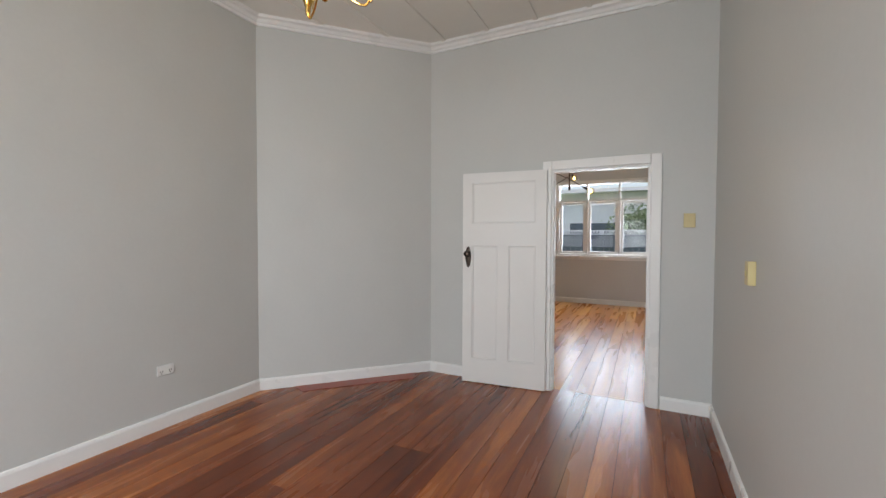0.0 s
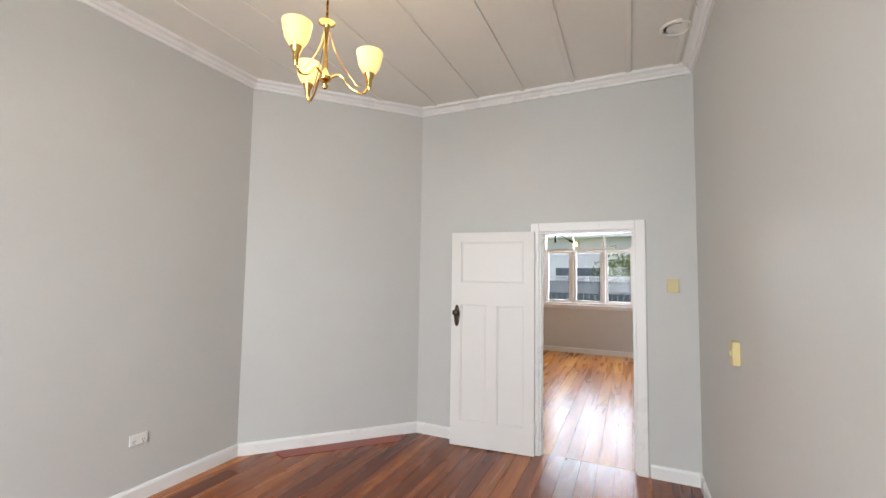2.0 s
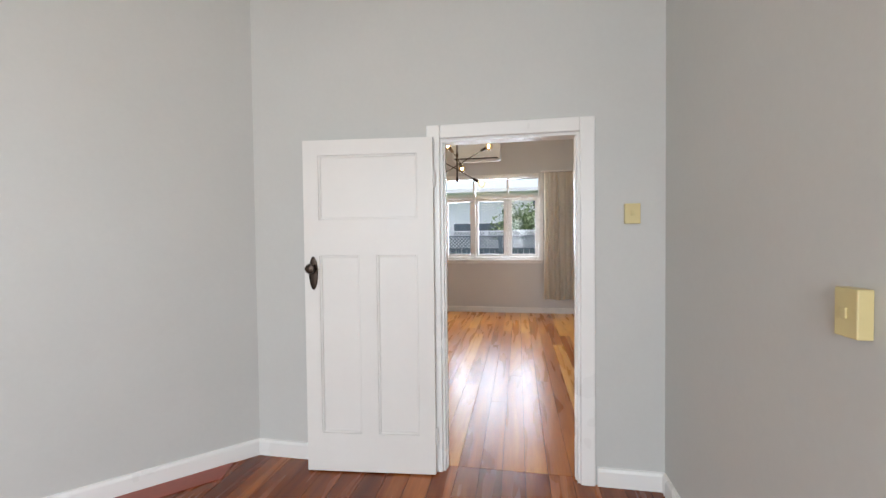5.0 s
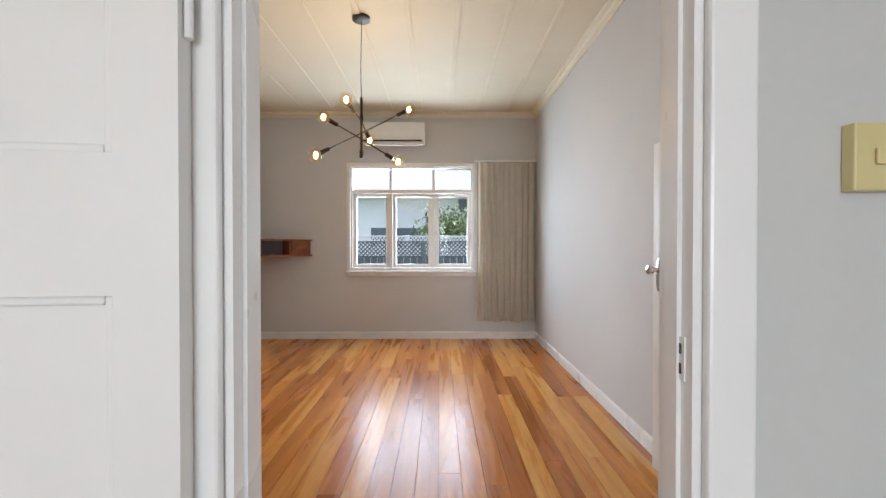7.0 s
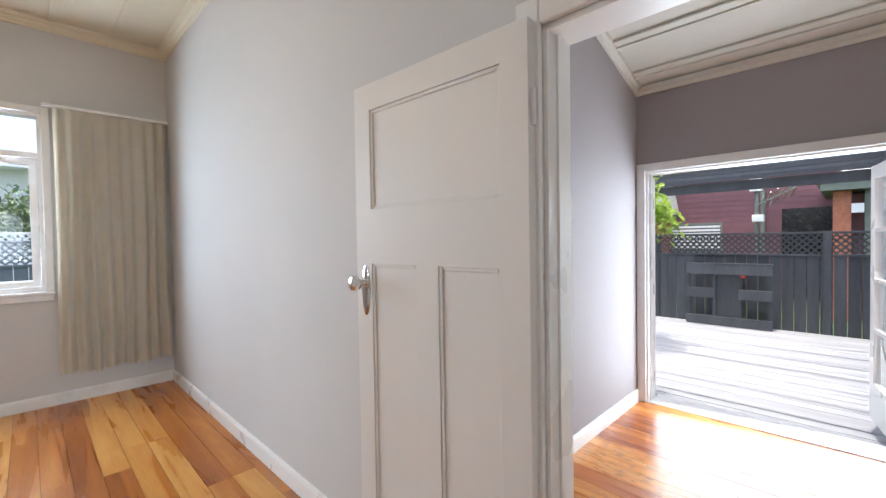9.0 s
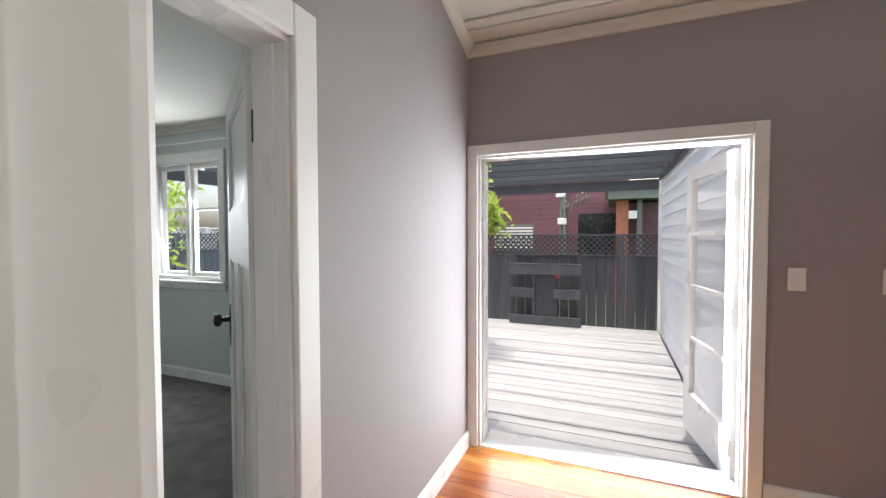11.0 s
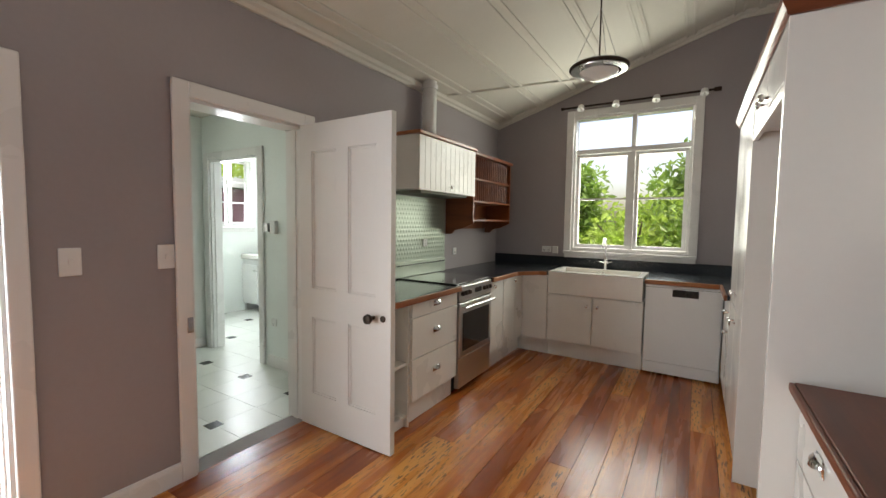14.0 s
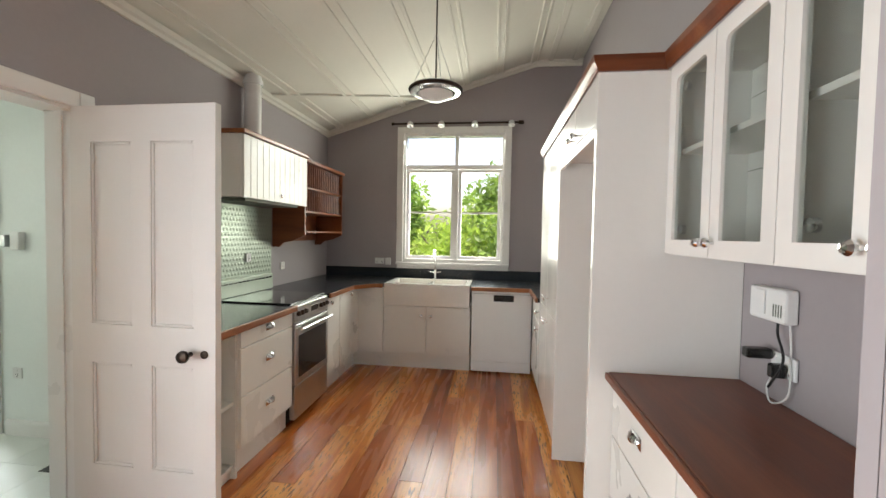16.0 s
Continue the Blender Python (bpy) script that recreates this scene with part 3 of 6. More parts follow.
# ---------------------------------------------------------------- door casings and doors
def casing(name, axis, wall_a, wall_b, u0, u1, top, w=0.075, wa=None, sides=(True, True), label="white painted door casing", bottom=0.0, skip=()):
    """Lining and architraves round an opening."""
    def put(bm, ua, ub, na, nb, za, zb, bev=0.0):
        if axis == "y":
            box(bm, ua, ub, na, nb, za, zb, bevel=bev)
        else:
            box(bm, na, nb, ua, ub, za, zb, bevel=bev)
    root = thing(name, ((u0 + u1) / 2, wall_a, bottom) if axis == "y" else (wall_a, (u0 + u1) / 2, bottom), label, "door frame", kind="structure")
    bm = bmesh.new()
    put(bm, u0 - 0.004, u0 + 0.018, wall_a - 0.002, wall_b + 0.002, bottom, top)
    put(bm, u1 - 0.018, u1 + 0.004, wall_a - 0.002, wall_b + 0.002, bottom, top)
    put(bm, u0 + 0.018, u1 - 0.018, wall_a - 0.002, wall_b + 0.002, top - 0.02, top + 0.003)
    mid = (wall_a + wall_b) / 2
    put(bm, u0 + 0.018, u0 + 0.026, mid - 0.02, mid + 0.02, bottom, top - 0.02)
    put(bm, u1 - 0.026, u1 - 0.018, mid - 0.02, mid + 0.02, bottom, top - 0.02)
    part("lining", bm, WHITE, root)
    for k, (face, sgn) in enumerate(((wall_a, -1), (wall_b, 1))):
        if not sides[k]:
            continue
        n0, n1 = sorted((face + sgn * 0.0025, face + sgn * 0.024))
        for nm, ua, ub, za, zb in (("jamb_architrave", u0 - w, u0 + 0.004, bottom, top + w), ("jamb_architrave", u1 - 0.004, u1 + w, bottom, top + w), ("head_architrave", u0 + 0.0045, u1 - 0.0045, top - 0.004, top + w)):
            if (k, nm, ua < u0) in skip:
                continue
            bm = bmesh.new()
            put(bm, ua, ub, n0, n1, za, zb, 0.006)
            part(nm, bm, WHITE, root)
    return root


casing("door_frame_1", "y", 4.37, 4.47, *D1[:2], D1[3])
casing("door_frame_2", "x", 1.275, 1.40, *D2[:2], D2[3], sides=(True, True))
casing("door_frame_3", "x", -2.96, -2.84, *DW[:2], DW[3])
casing("door_frame_4", "x", 3.87, 4.03, *LD[:2], LD[3])
casing("door_frame_5", "y", 6.067, 6.19, *BD[:2], BD[3], w=0.095, skip=((0, "jamb_architrave", True),))
casing("door_frame_6", "y", 2.48, 2.58, *PD[:2], PD[3])
casing("door_frame_7", "x", 3.87, 4.0, *FD[:2], FD[3], w=0.065, label="white painted french door frame")


def door_leaf(name, hinge, angle, width, height, style, label, knob="chrome", thick=0.04, knob_z=1.0, mat=None, sides=(1, -1), plate=True, inset=0.055):
    """A panelled leaf, from its hinge along +x before the turn. style: recessed panels (x0, x1, z0, z1)."""
    mat = mat or DOOR_WHITE
    root = thing(name, (hinge[0], hinge[1], 0.008), label, "door", turn=angle)
    core = thick * 0.45
    xs = sorted({0, width, *[p[0] for p in style], *[p[1] for p in style]})
    bm = bmesh.new()
    zs = sorted({0, height, *[p[2] for p in style], *[p[3] for p in style]})
    for i in range(len(xs) - 1):
        for j in range(len(zs) - 1):
            xc, zc = (xs[i] + xs[i + 1]) / 2, (zs[j] + zs[j + 1]) / 2
            if not any(p[0] < xc < p[1] and p[2] < zc < p[3] for p in style):
                box(bm, xs[i], xs[i + 1], -thick / 2, thick / 2, zs[j], zs[j + 1])
    bmesh.ops.remove_doubles(bm, verts=bm.verts, dist=0.0005)
    part("leaf", bm, mat, root, local=True)
    for p in style:
        bm = boxes((p[0] - 0.002, p[1] + 0.002, -core / 2, core / 2, p[2] - 0.002, p[3] + 0.002))
        for s in (-1, 1):
            y0, y1 = sorted((s * core / 2, s * (thick / 2 - 0.004)))
            for r in ((p[0], p[0] + 0.014, y0, y1, p[2], p[3]), (p[1] - 0.014, p[1], y0, y1, p[2], p[3]), (p[0] + 0.014, p[1] - 0.014, y0, y1, p[3] - 0.014, p[3]), (p[0] + 0.014, p[1] - 0.014, y0, y1, p[2], p[2] + 0.014)):
                box(bm, *r, bevel=0.004)
        part("panel", bm, mat, root, local=True)
    km = {"chrome": CHROME, "black": BLACK, "bronze": DARK_METAL}[knob]
    for s in sides:
        kx = width - inset
        if plate:
            bm = bmesh.new()
            ball(bm, (kx, s * (thick / 2 + 0.001), knob_z - 0.03), 0.1, 0.28, 0.05, 1.0, 16)
            part("escutcheon", bm, km, root, "oval metal door plate", local=True, smooth=True)
        bm = lathe([(0.002, 0), (0.012, 0.001), (0.010, 0.03), (0.024, 0.036), (0.03, 0.05), (0.026, 0.064), (0.004, 0.07)], Matrix.Translation((kx, s * (thick / 2 + 0.002), knob_z)) @ pose(0, 0, 0, -90 * s), 16)
        part("knob", bm, km, root, "turned door knob", local=True, smooth=True)
        if not plate:
            bm = lathe([(0.002, 0), (0.019, 0.0005), (0.019, 0.006), (0.012, 0.009), (0.002, 0.009)], Matrix.Translation((kx + 0.07, s * (thick / 2 + 0.0005), knob_z)) @ pose(0, 0, 0, -90 * s), 16)
            part("keyhole_cover", bm, km, root, "small round keyhole cover", local=True, smooth=True)
    for hz in (0.22, height - 0.24):
        bm = bmesh.new()
        rod(bm, (-0.006, 0, hz - 0.05), (-0.006, 0, hz + 0.05), 0.007)
        part("hinge", bm, WHITE if knob != "black" else BLACK, root, local=True)
    return root


def three_panel(w):
    m = w / 2
    return [(0.092, w - 0.092, 1.505, 1.885), (0.092, m - 0.05, 0.23, 1.295), (m + 0.05, w - 0.092, 0.23, 1.295)]


door_leaf("front_room_door", (-0.522, 4.325), 185.5, 0.775, 1.975, three_panel(0.775), "white painted three-panel door standing wide open", knob="bronze", knob_z=1.22)
door_leaf("lounge_door", (1.235, 5.42), 90 + math.degrees(math.atan2(0.035, 0.78)), 0.785, 1.985, three_panel(0.785), "white painted three-panel door folded back against the wall", knob_z=1.22)
w = 0.77
door_leaf("laundry_door", (3.862, 3.125), 179.2, w, 1.972, [(0.11, 0.335, 0.92, 1.80), (0.435, 0.66, 0.92, 1.80), (0.11, 0.335, 0.22, 0.73), (0.435, 0.66, 0.22, 0.73)], "white painted four-panel door standing open", knob="bronze", knob_z=0.80, plate=False, inset=0.125)
door_leaf("bedroom_door", (2.245, 6.215), math.degrees(math.atan2(0.62, 0.45)), 0.745, 1.972, three_panel(0.745), "white painted panelled bedroom door opened inwards", knob="black", knob_z=1.02)

# ---------------------------------------------------------------- windows
def window(name, axis, n0, n1, u0, u1, z0, z1, mull, transom, label, face, bars=(), sash=0.04, top_sash=True, casing_w=0.07, sill=True):
    """A timber window in an opening; face is the room side's sign, n0 to n1 the wall."""
    def put(bm, ua, ub, na, nb, za, zb, bev=0.0):
        if axis == "y":
            box(bm, ua, ub, na, nb, za, zb, bevel=bev)
        else:
            box(bm, na, nb, ua, ub, za, zb, bevel=bev)
    mid = (n0 + n1) / 2
    root = thing(name, ((u0 + u1) / 2, mid, z0) if axis == "y" else (mid, (u0 + u1) / 2, z0), label, "window", kind="structure")
    fr = bmesh.new()
    t = 0.035
    put(fr, u0, u0 + t, n0, n1, z0, z1)
    put(fr, u1 - t, u1, n0, n1, z0, z1)
    put(fr, u0 + t, u1 - t, n0, n1, z1 - t, z1)
    put(fr, u0 + t, u1 - t, n0, n1, z0, z0 + t)
    for m in mull:
        put(fr, m - 0.022, m + 0.022, mid - 0.045, mid + 0.045, z0 + t, z1 - t)
    edges = [u0 + t] + [q for m in mull for q in (m - 0.022, m + 0.022)] + [u1 - t]
    cols = list(zip(edges[::2], edges[1::2]))
    if transom:
        for a, b in cols:
            put(fr, a, b, mid - 0.045, mid + 0.045, transom - 0.025, transom + 0.025)
    part("window_frame", fr, WHITE, root)
    room = n0 if face < 0 else n1
    a, b = sorted((room + face * 0.003, room + face * 0.026))
    for r in ((u0 - casing_w, u0 + 0.01, z0 - 0.004, z1 + casing_w), (u1 - 0.01, u1 + casing_w, z0 - 0.004, z1 + casing_w), (u0 + 0.0105, u1 - 0.0105, z1 - 0.01, z1 + casing_w)):
        bm = bmesh.new()
        put(bm, r[0], r[1], a, b, r[2], r[3], 0.005)
        part("architrave", bm, WHITE, root)
    if sill:
        a, b = sorted((room - face * 0.03, room + face * 0.05))
        bm = bmesh.new()
        put(bm, u0 - casing_w, u1 + casing_w, a, b, z0 - 0.035, z0 - 0.005, 0.006)
        a, b = sorted((room + face * 0.003, room + face * 0.02))
        put(bm, u0 - casing_w + 0.01, u1 + casing_w - 0.01, a, b, z0 - 0.085, z0 - 0.0355, 0.004)
        part("window_sill", bm, WHITE, root)
    rows = [(z0 + t, transom - 0.025, True), (transom + 0.025, z1 - t, top_sash)] if transom else [(z0 + t, z1 - t, True)]
    for a, b in cols:
        for k, (za, zb, has) in enumerate(rows):
            s = sash if has else 0.008
            if has:
                bm = bmesh.new()
                g = 0.003
                put(bm, a + g, a + s, mid - 0.02, mid + 0.02, za + g, zb - g)
                put(bm, b - s, b - g, mid - 0.02, mid + 0.02, za + g, zb - g)
                put(bm, a + s, b - s, mid - 0.02, mid + 0.02, zb - s, zb - g)
                put(bm, a + s, b - s, mid - 0.02, mid + 0.02, za + g, za + s)
                if k == 0:
                    for f in bars:
                        zz = za + (zb - za) * f
                        put(bm, a + s, b - s, mid - 0.014, mid + 0.014, zz - 0.011, zz + 0.011)
                part("sash", bm, WHITE, root)
            bm = bmesh.new()
            put(bm, a + s - 0.004, b - s + 0.004, mid - 0.002, mid + 0.002, za + s - 0.004, zb - s + 0.004)
            p = part("pane", bm, GLASS, root)
            p.visible_shadow = False
    return root


window("window_1", "y", 9.722, 9.86, *W2, [-0.854, -0.226], 2.165, "white timber window with three lights under fanlights", -1, top_sash=False, casing_w=0.045, sash=0.055)
window("window_2", "y", -0.10, 0.03, *KW, [2.27], 2.20, "white timber kitchen window with two casements under fanlights", 1, bars=(0.52,), top_sash=False)
window("window_3", "x", 4.05, 4.17, *BW, [9.02], None, "white timber bedroom window", -1, bars=(0.6,))
window("window_4", "x", 7.43, 7.55, *BWIN, [1.48], None, "white small-paned bathroom window", -1, bars=(0.34, 0.67), sash=0.025, casing_w=0.05)
# Assumed window, hidden from the camera, framing the added laundry light.
window("window_7_unseen", "x", 6.10, 6.20, *LW, [3.80], None, "unseen white timber window added to light the laundry", -1)
window("window_5", "y", -1.32, -1.2, -1.9, 0.3, 0.75, 2.5, [-1.17, -0.43], 2.0, "white timber window with three lights under fanlights", 1)
# Assumed hall window out of view, there for the added bluish light.
window("window_6_unseen", "x", -4.62, -4.5, 6.6, 7.6, 0.9, 2.3, [7.1], None, "unseen white timber window added to light the hall", 1)


# ---------------------------------------------------------------- front room
def switch_plate(name, at, normal, w, h, mat, label, rockers=1, group="", deep=0.011):
    """A plate on a wall; normal is the way it faces in plan, in degrees."""
    root = thing(name, at, label, "switch", group, turn=normal + 90)
    part("plate", boxes((-w / 2, w / 2, -deep, -0.0005, -h / 2, h / 2), bevel=0.003), mat, root, local=True)
    for i in range(rockers):
        x = (i - (rockers - 1) / 2) * w / 3
        part("rocker", boxes((x - 0.008, x + 0.008, -deep - 0.006, -deep - 0.0002, -0.013, 0.013), bevel=0.002), mat, root, local=True)
    return root


switch_plate("light_switch", (0.573, 4.37, 1.52), -90, 0.08, 0.11, IVORY, "aged ivory light switch beside the door frame", deep=0.024)
switch_plate("wall_thermostat", (0.745, 3.08, 1.213), 180, 0.07, 0.115, IVORY, "aged ivory switch box on the satin wall", deep=0.034)


def power_socket(at, normal, label, double=True, group=""):
    w = 0.115 if double else 0.07
    root = thing("power_socket", at, label, "power socket", group, turn=normal + 90)
    part("plate", boxes((-w / 2, w / 2, -0.01, -0.0005, -0.036, 0.036), bevel=0.003), PLASTIC, root, local=True)
    for x in ((-0.03, 0.03) if double else (0.0,)):
        part("rocker", boxes((x - 0.007, x + 0.007, -0.014, -0.0102, 0.012, 0.026), bevel=0.0015), PLASTIC, root, local=True)
        part("pin_holes", boxes((x - 0.009, x - 0.005, -0.0108, -0.0102, -0.014, -0.003), (x + 0.005, x + 0.009, -0.0108, -0.0102, -0.014, -0.003), (x - 0.002, x + 0.002, -0.0108, -0.0102, -0.027, -0.018)), BLACK, root, local=True)
    return root


power_socket((-2.83, 2.39, 0.42), 0, "white double power socket low on the greige wall")
power_socket((-2.84, 8.05, 0.42), 0, "white power socket above the skirting", False)

# hearth remnant in front of the closed fireplace
hm = diag @ Matrix.Translation((0.30, 0, 0))
bm = bmesh.new()
vs = [bm.verts.new(hm @ Vector(p)) for p in ((0, -0.02, 0.001), (1.17, -0.02, 0.001), (1.08, -0.17, 0.001), (0.06, -0.17, 0.001))]
top = bmesh.ops.extrude_face_region(bm, geom=[bm.faces.new(vs)])
bmesh.ops.translate(bm, vec=(0, 0, 0.004), verts=[v for v in top["geom"] if isinstance(v, bmesh.types.BMVert)])
setting("hearth", bm, HEARTH, "red painted hearth slab set in the floor", "hearth")


def chandelier(base):
    """Three brass arms with frosted tulip shades, on a chain."""
    root = thing("chandelier", base, "polished brass chandelier with three lit frosted tulip shades", "chandelier")
    part("stem", lathe([(0.003, 0.0), (0.012, 0.006), (0.016, 0.02), (0.008, 0.03), (0.026, 0.045), (0.03, 0.06), (0.016, 0.078), (0.010, 0.10), (0.009, 0.30), (0.018, 0.315), (0.04, 0.325), (0.012, 0.345), (0.006, 0.36)]), BRASS, root, local=True, smooth=True)
    top = H1 - base[2]
    bm = bmesh.new()
    n = int((top - 0.40) / 0.026)
    for i in range(n):
        c = Matrix.Translation((0, 0, 0.372 + i * 0.026)) @ pose(0, 0, 0, 90, 0, 90 * (i % 2))
        ring = lathe([(0.010, -0.0018), (0.0125, 0), (0.010, 0.0018), (0.0085, 0), (0.010, -0.0018)], c @ Matrix.Diagonal((0.8, 1.5, 1, 1)), 10)
        tmp = bpy.data.meshes.new("link")
        ring.to_mesh(tmp)
        ring.free()
        bm.from_mesh(tmp)
        bpy.data.meshes.remove(tmp)
    part("chain", bm, BRASS, root, local=True, smooth=True)
    part("ceiling_rose", lathe([(0.055, top - 0.001), (0.055, top - 0.012), (0.03, top - 0.03), (0.006, top - 0.04)]), BRASS, root, local=True, smooth=True)
    for a in (35, 155, 275):
        r = pose(0, 0, 0, 0, 0, a)
        part("arm", tube([r @ p for p in bend([(0.02, 0, 0.06), (0.07, 0, 0.075), (0.12, 0, 0.02), (0.18, 0, 0.0), (0.205, 0, 0.05), (0.205, 0, 0.085)])], 0.0055), BRASS, root, local=True, smooth=True)
        part("scroll", tube([r @ p for p in bend([(0.012, 0, 0.30), (0.04, 0, 0.20), (0.09, 0, 0.11), (0.15, 0, 0.03)])], 0.0025, 6), BRASS, root, local=True, smooth=True)
        at = r @ Matrix.Translation((0.205, 0, 0.085))
        part("cup", lathe([(0.004, -0.07), (0.012, -0.05), (0.014, -0.02), (0.022, 0.0), (0.026, 0.012), (0.02, 0.02)], at), BRASS, root, local=True, smooth=True)
        shade = part("shade", lathe([(0.022, 0.014), (0.034, 0.022), (0.05, 0.05), (0.058, 0.085), (0.064, 0.118), (0.061, 0.118), (0.055, 0.085), (0.047, 0.052), (0.031, 0.026), (0.022, 0.018)], at, 24), SHADE_LIT, root, "lit amber-white frosted tulip shade", local=True, smooth=True)
        bm = ball(bmesh.new(), at @ Vector((0, 0, 0.06)), 0.024, sz=1.3)
        part("bulb", bm, BULB_LIT, root, "lit bulb", local=True, smooth=True)
    return root


chandelier((-1.04, 2.09, 2.44))
lamp("chandelier_light", "POINT", Matrix.Translation((-1.04, 2.09, 2.72)), 7, (1.0, 0.78, 0.48), radius=0.2)

dl = thing("ceiling_vent", (0.57, 3.75, H1), "round cream ceiling vent", "ceiling vent")
part("rim", lathe([(0.10, -0.001), (0.10, -0.012), (0.085, -0.018), (0.075, -0.008), (0.075, -0.001)]), CEIL, dl, local=True, smooth=True)
part("disc", lathe([(0.002, -0.012), (0.06, -0.010), (0.06, -0.004), (0.002, -0.004)]), FROST, dl, local=True, smooth=True)

# ---------------------------------------------------------------- lounge


def sputnik(base):
    """Three crossed rods with a bare globe bulb at each end, on a cord."""
    root = thing("pendant_lamp", base, "black crossed-rod pendant lamp with six lit globe bulbs", "pendant lamp")
    top = H1 - base[2]
    part("ceiling_rose", lathe([(0.075, top - 0.0005), (0.075, top - 0.025), (0.06, top - 0.03), (0.004, top - 0.03)]), DARK_METAL, root, local=True, smooth=True)
    part("cord", tube(bend([(0.004, 0, top - 0.03), (-0.004, 0, top * 0.6), (0, 0, 0.28)]), 0.0035, 6), WIRE_BLACK, root, local=True)
    part("stem", rods(((0, 0, -0.21), (0, 0, 0.3), 0.011), ((0, 0, -0.215), (0, 0, -0.15), 0.017), ((0, 0, 0.11), (0, 0, 0.15), 0.016)), DARK_METAL, root, local=True, smooth=True)
    for c, ends in (((0, 0, 0.0), ((0.37, 0.18, 0.25), (-0.31, -0.19, -0.22))), ((0, 0, -0.05), ((-0.25, -0.17, 0.12), (0.29, 0.0, -0.18))), ((0, 0, 0.10), ((-0.075, -0.18, 0.10), (0.025, 0.22, -0.09)))):
        c, ends = Vector(c), [Vector(e) for e in ends]
        for e in ends:
            u = e.normalized()
            part("rod", rods((c, c + e - u * 0.09, 0.006)), DARK_METAL, root, local=True, smooth=True)
            part("socket", rods((c + e - u * 0.10, c + e - u * 0.03, 0.018), (c + e - u * 0.035, c + e - u * 0.025, 0.021)), DARK_METAL, root, local=True, smooth=True)
            b = ball(bmesh.new(), c + e + u * 0.03, 0.056)
            rod(b, c + e - u * 0.035, c + e - u * 0.015, 0.02)
            g = part("bulb", b, BULB_GLASS, root, "clear amber globe bulb", local=True, smooth=True)
            g.visible_shadow = False
            part("filament", ball(bmesh.new(), c + e + u * 0.025, 0.017, sz=1.6), FILAMENT, root, "lit filament", local=True, smooth=True)
    return root


sputnik((-0.80, 7.2, 2.33))
lamp("pendant_light", "POINT", Matrix.Translation((-0.80, 7.2, 2.42)), 13, (1.0, 0.78, 0.5), radius=0.35)

ac = thing("heat_pump", (-0.79, 9.722, 2.79), "white wall-mounted heat pump above the window", "heat pump")
part("casing", boxes((-1.23, -0.35, 9.53, 9.7195, 2.83, 3.12), bevel=0.018), PLASTIC, ac)
part("front_panel", boxes((-1.225, -0.355, 9.517, 9.529, 2.90, 3.115), bevel=0.004), PLASTIC, ac)
part("louvre", boxes((-1.19, -0.39, 9.52, 9.526, 2.845, 2.87), bevel=0.002), BLACK, ac, "dark air outlet slot")
part("flap", boxes((-1.2, -0.38, 9.535, 9.62, 2.80, 2.829), bevel=0.006), PLASTIC, ac)

# corner shelf with a niche
cs = thing("corner_shelf", (-2.55, 9.35, 1.22), "red-brown wooden corner wall shelf with an open niche", "shelf")
P0, P1 = Vector((-2.838, 8.68, 0)), Vector((-2.0, 9.718, 0))
ax = (P1 - P0).normalized()
out = Vector((ax.y, -ax.x, 0))
L = (P1 - P0).length
fm = Matrix(((ax.x, -out.x, 0, P0.x), (ax.y, -out.y, 0, P0.y), (0, 0, 1, 0), (0, 0, 0, 1)))


def prism(pts, z0, z1):
    bm = bmesh.new()
    f = bm.faces.new([bm.verts.new((*p, z0)) for p in pts])
    r = bmesh.ops.extrude_face_region(bm, geom=[f])
    bmesh.ops.translate(bm, vec=(0, 0, z1 - z0), verts=[v for v in r["geom"] if isinstance(v, bmesh.types.BMVert)])
    return bm


tri = [(P0.x, P0.y), (P1.x, P1.y), (-2.838, 9.718)]
part("top", prism(tri, 1.435, 1.457), RED_WOOD, cs)
part("bottom", prism(tri, 1.215, 1.237), RED_WOOD, cs)
part("front_panel", boxes((0.02, L * 0.30, 0.02, 0.04, 1.2375, 1.4345), m=fm), RED_WOOD, cs)
part("front_panel", boxes((L * 0.76, L - 0.02, 0.02, 0.04, 1.2375, 1.4345), m=fm), RED_WOOD, cs)
part("niche_side", boxes((L * 0.30 + 0.001, L * 0.30 + 0.02, 0.041, 0.30, 1.2375, 1.4345), m=fm), RED_WOOD, cs)
part("niche_side", boxes((L * 0.76 - 0.02, L * 0.76 - 0.001, 0.041, 0.22, 1.2375, 1.4345), m=fm), RED_WOOD, cs)
cb = thing("cable", (-2.3, 9.35, 1.24), "loose black cable lying in the shelf niche", "cable")
q = lambda u, v, z: fm @ Vector((L * u, v, z))
part("lead", tube(bend([q(0.42, 0.12, 1.243), q(0.52, 0.07, 1.246), q(0.6, 0.10, 1.26), q(0.68, 0.06, 1.246), q(0.72, 0.1, 1.30)]), 0.006, 6), WIRE_BLACK, cb, smooth=True)
jk = thing("aerial_socket", (-2.68, 9.60, 1.457), "small white plug box on the corner shelf", "plug")
part("case", boxes((-2.72, -2.65, 9.56, 9.63, 1.4575, 1.485), bevel=0.006), PLASTIC, jk)


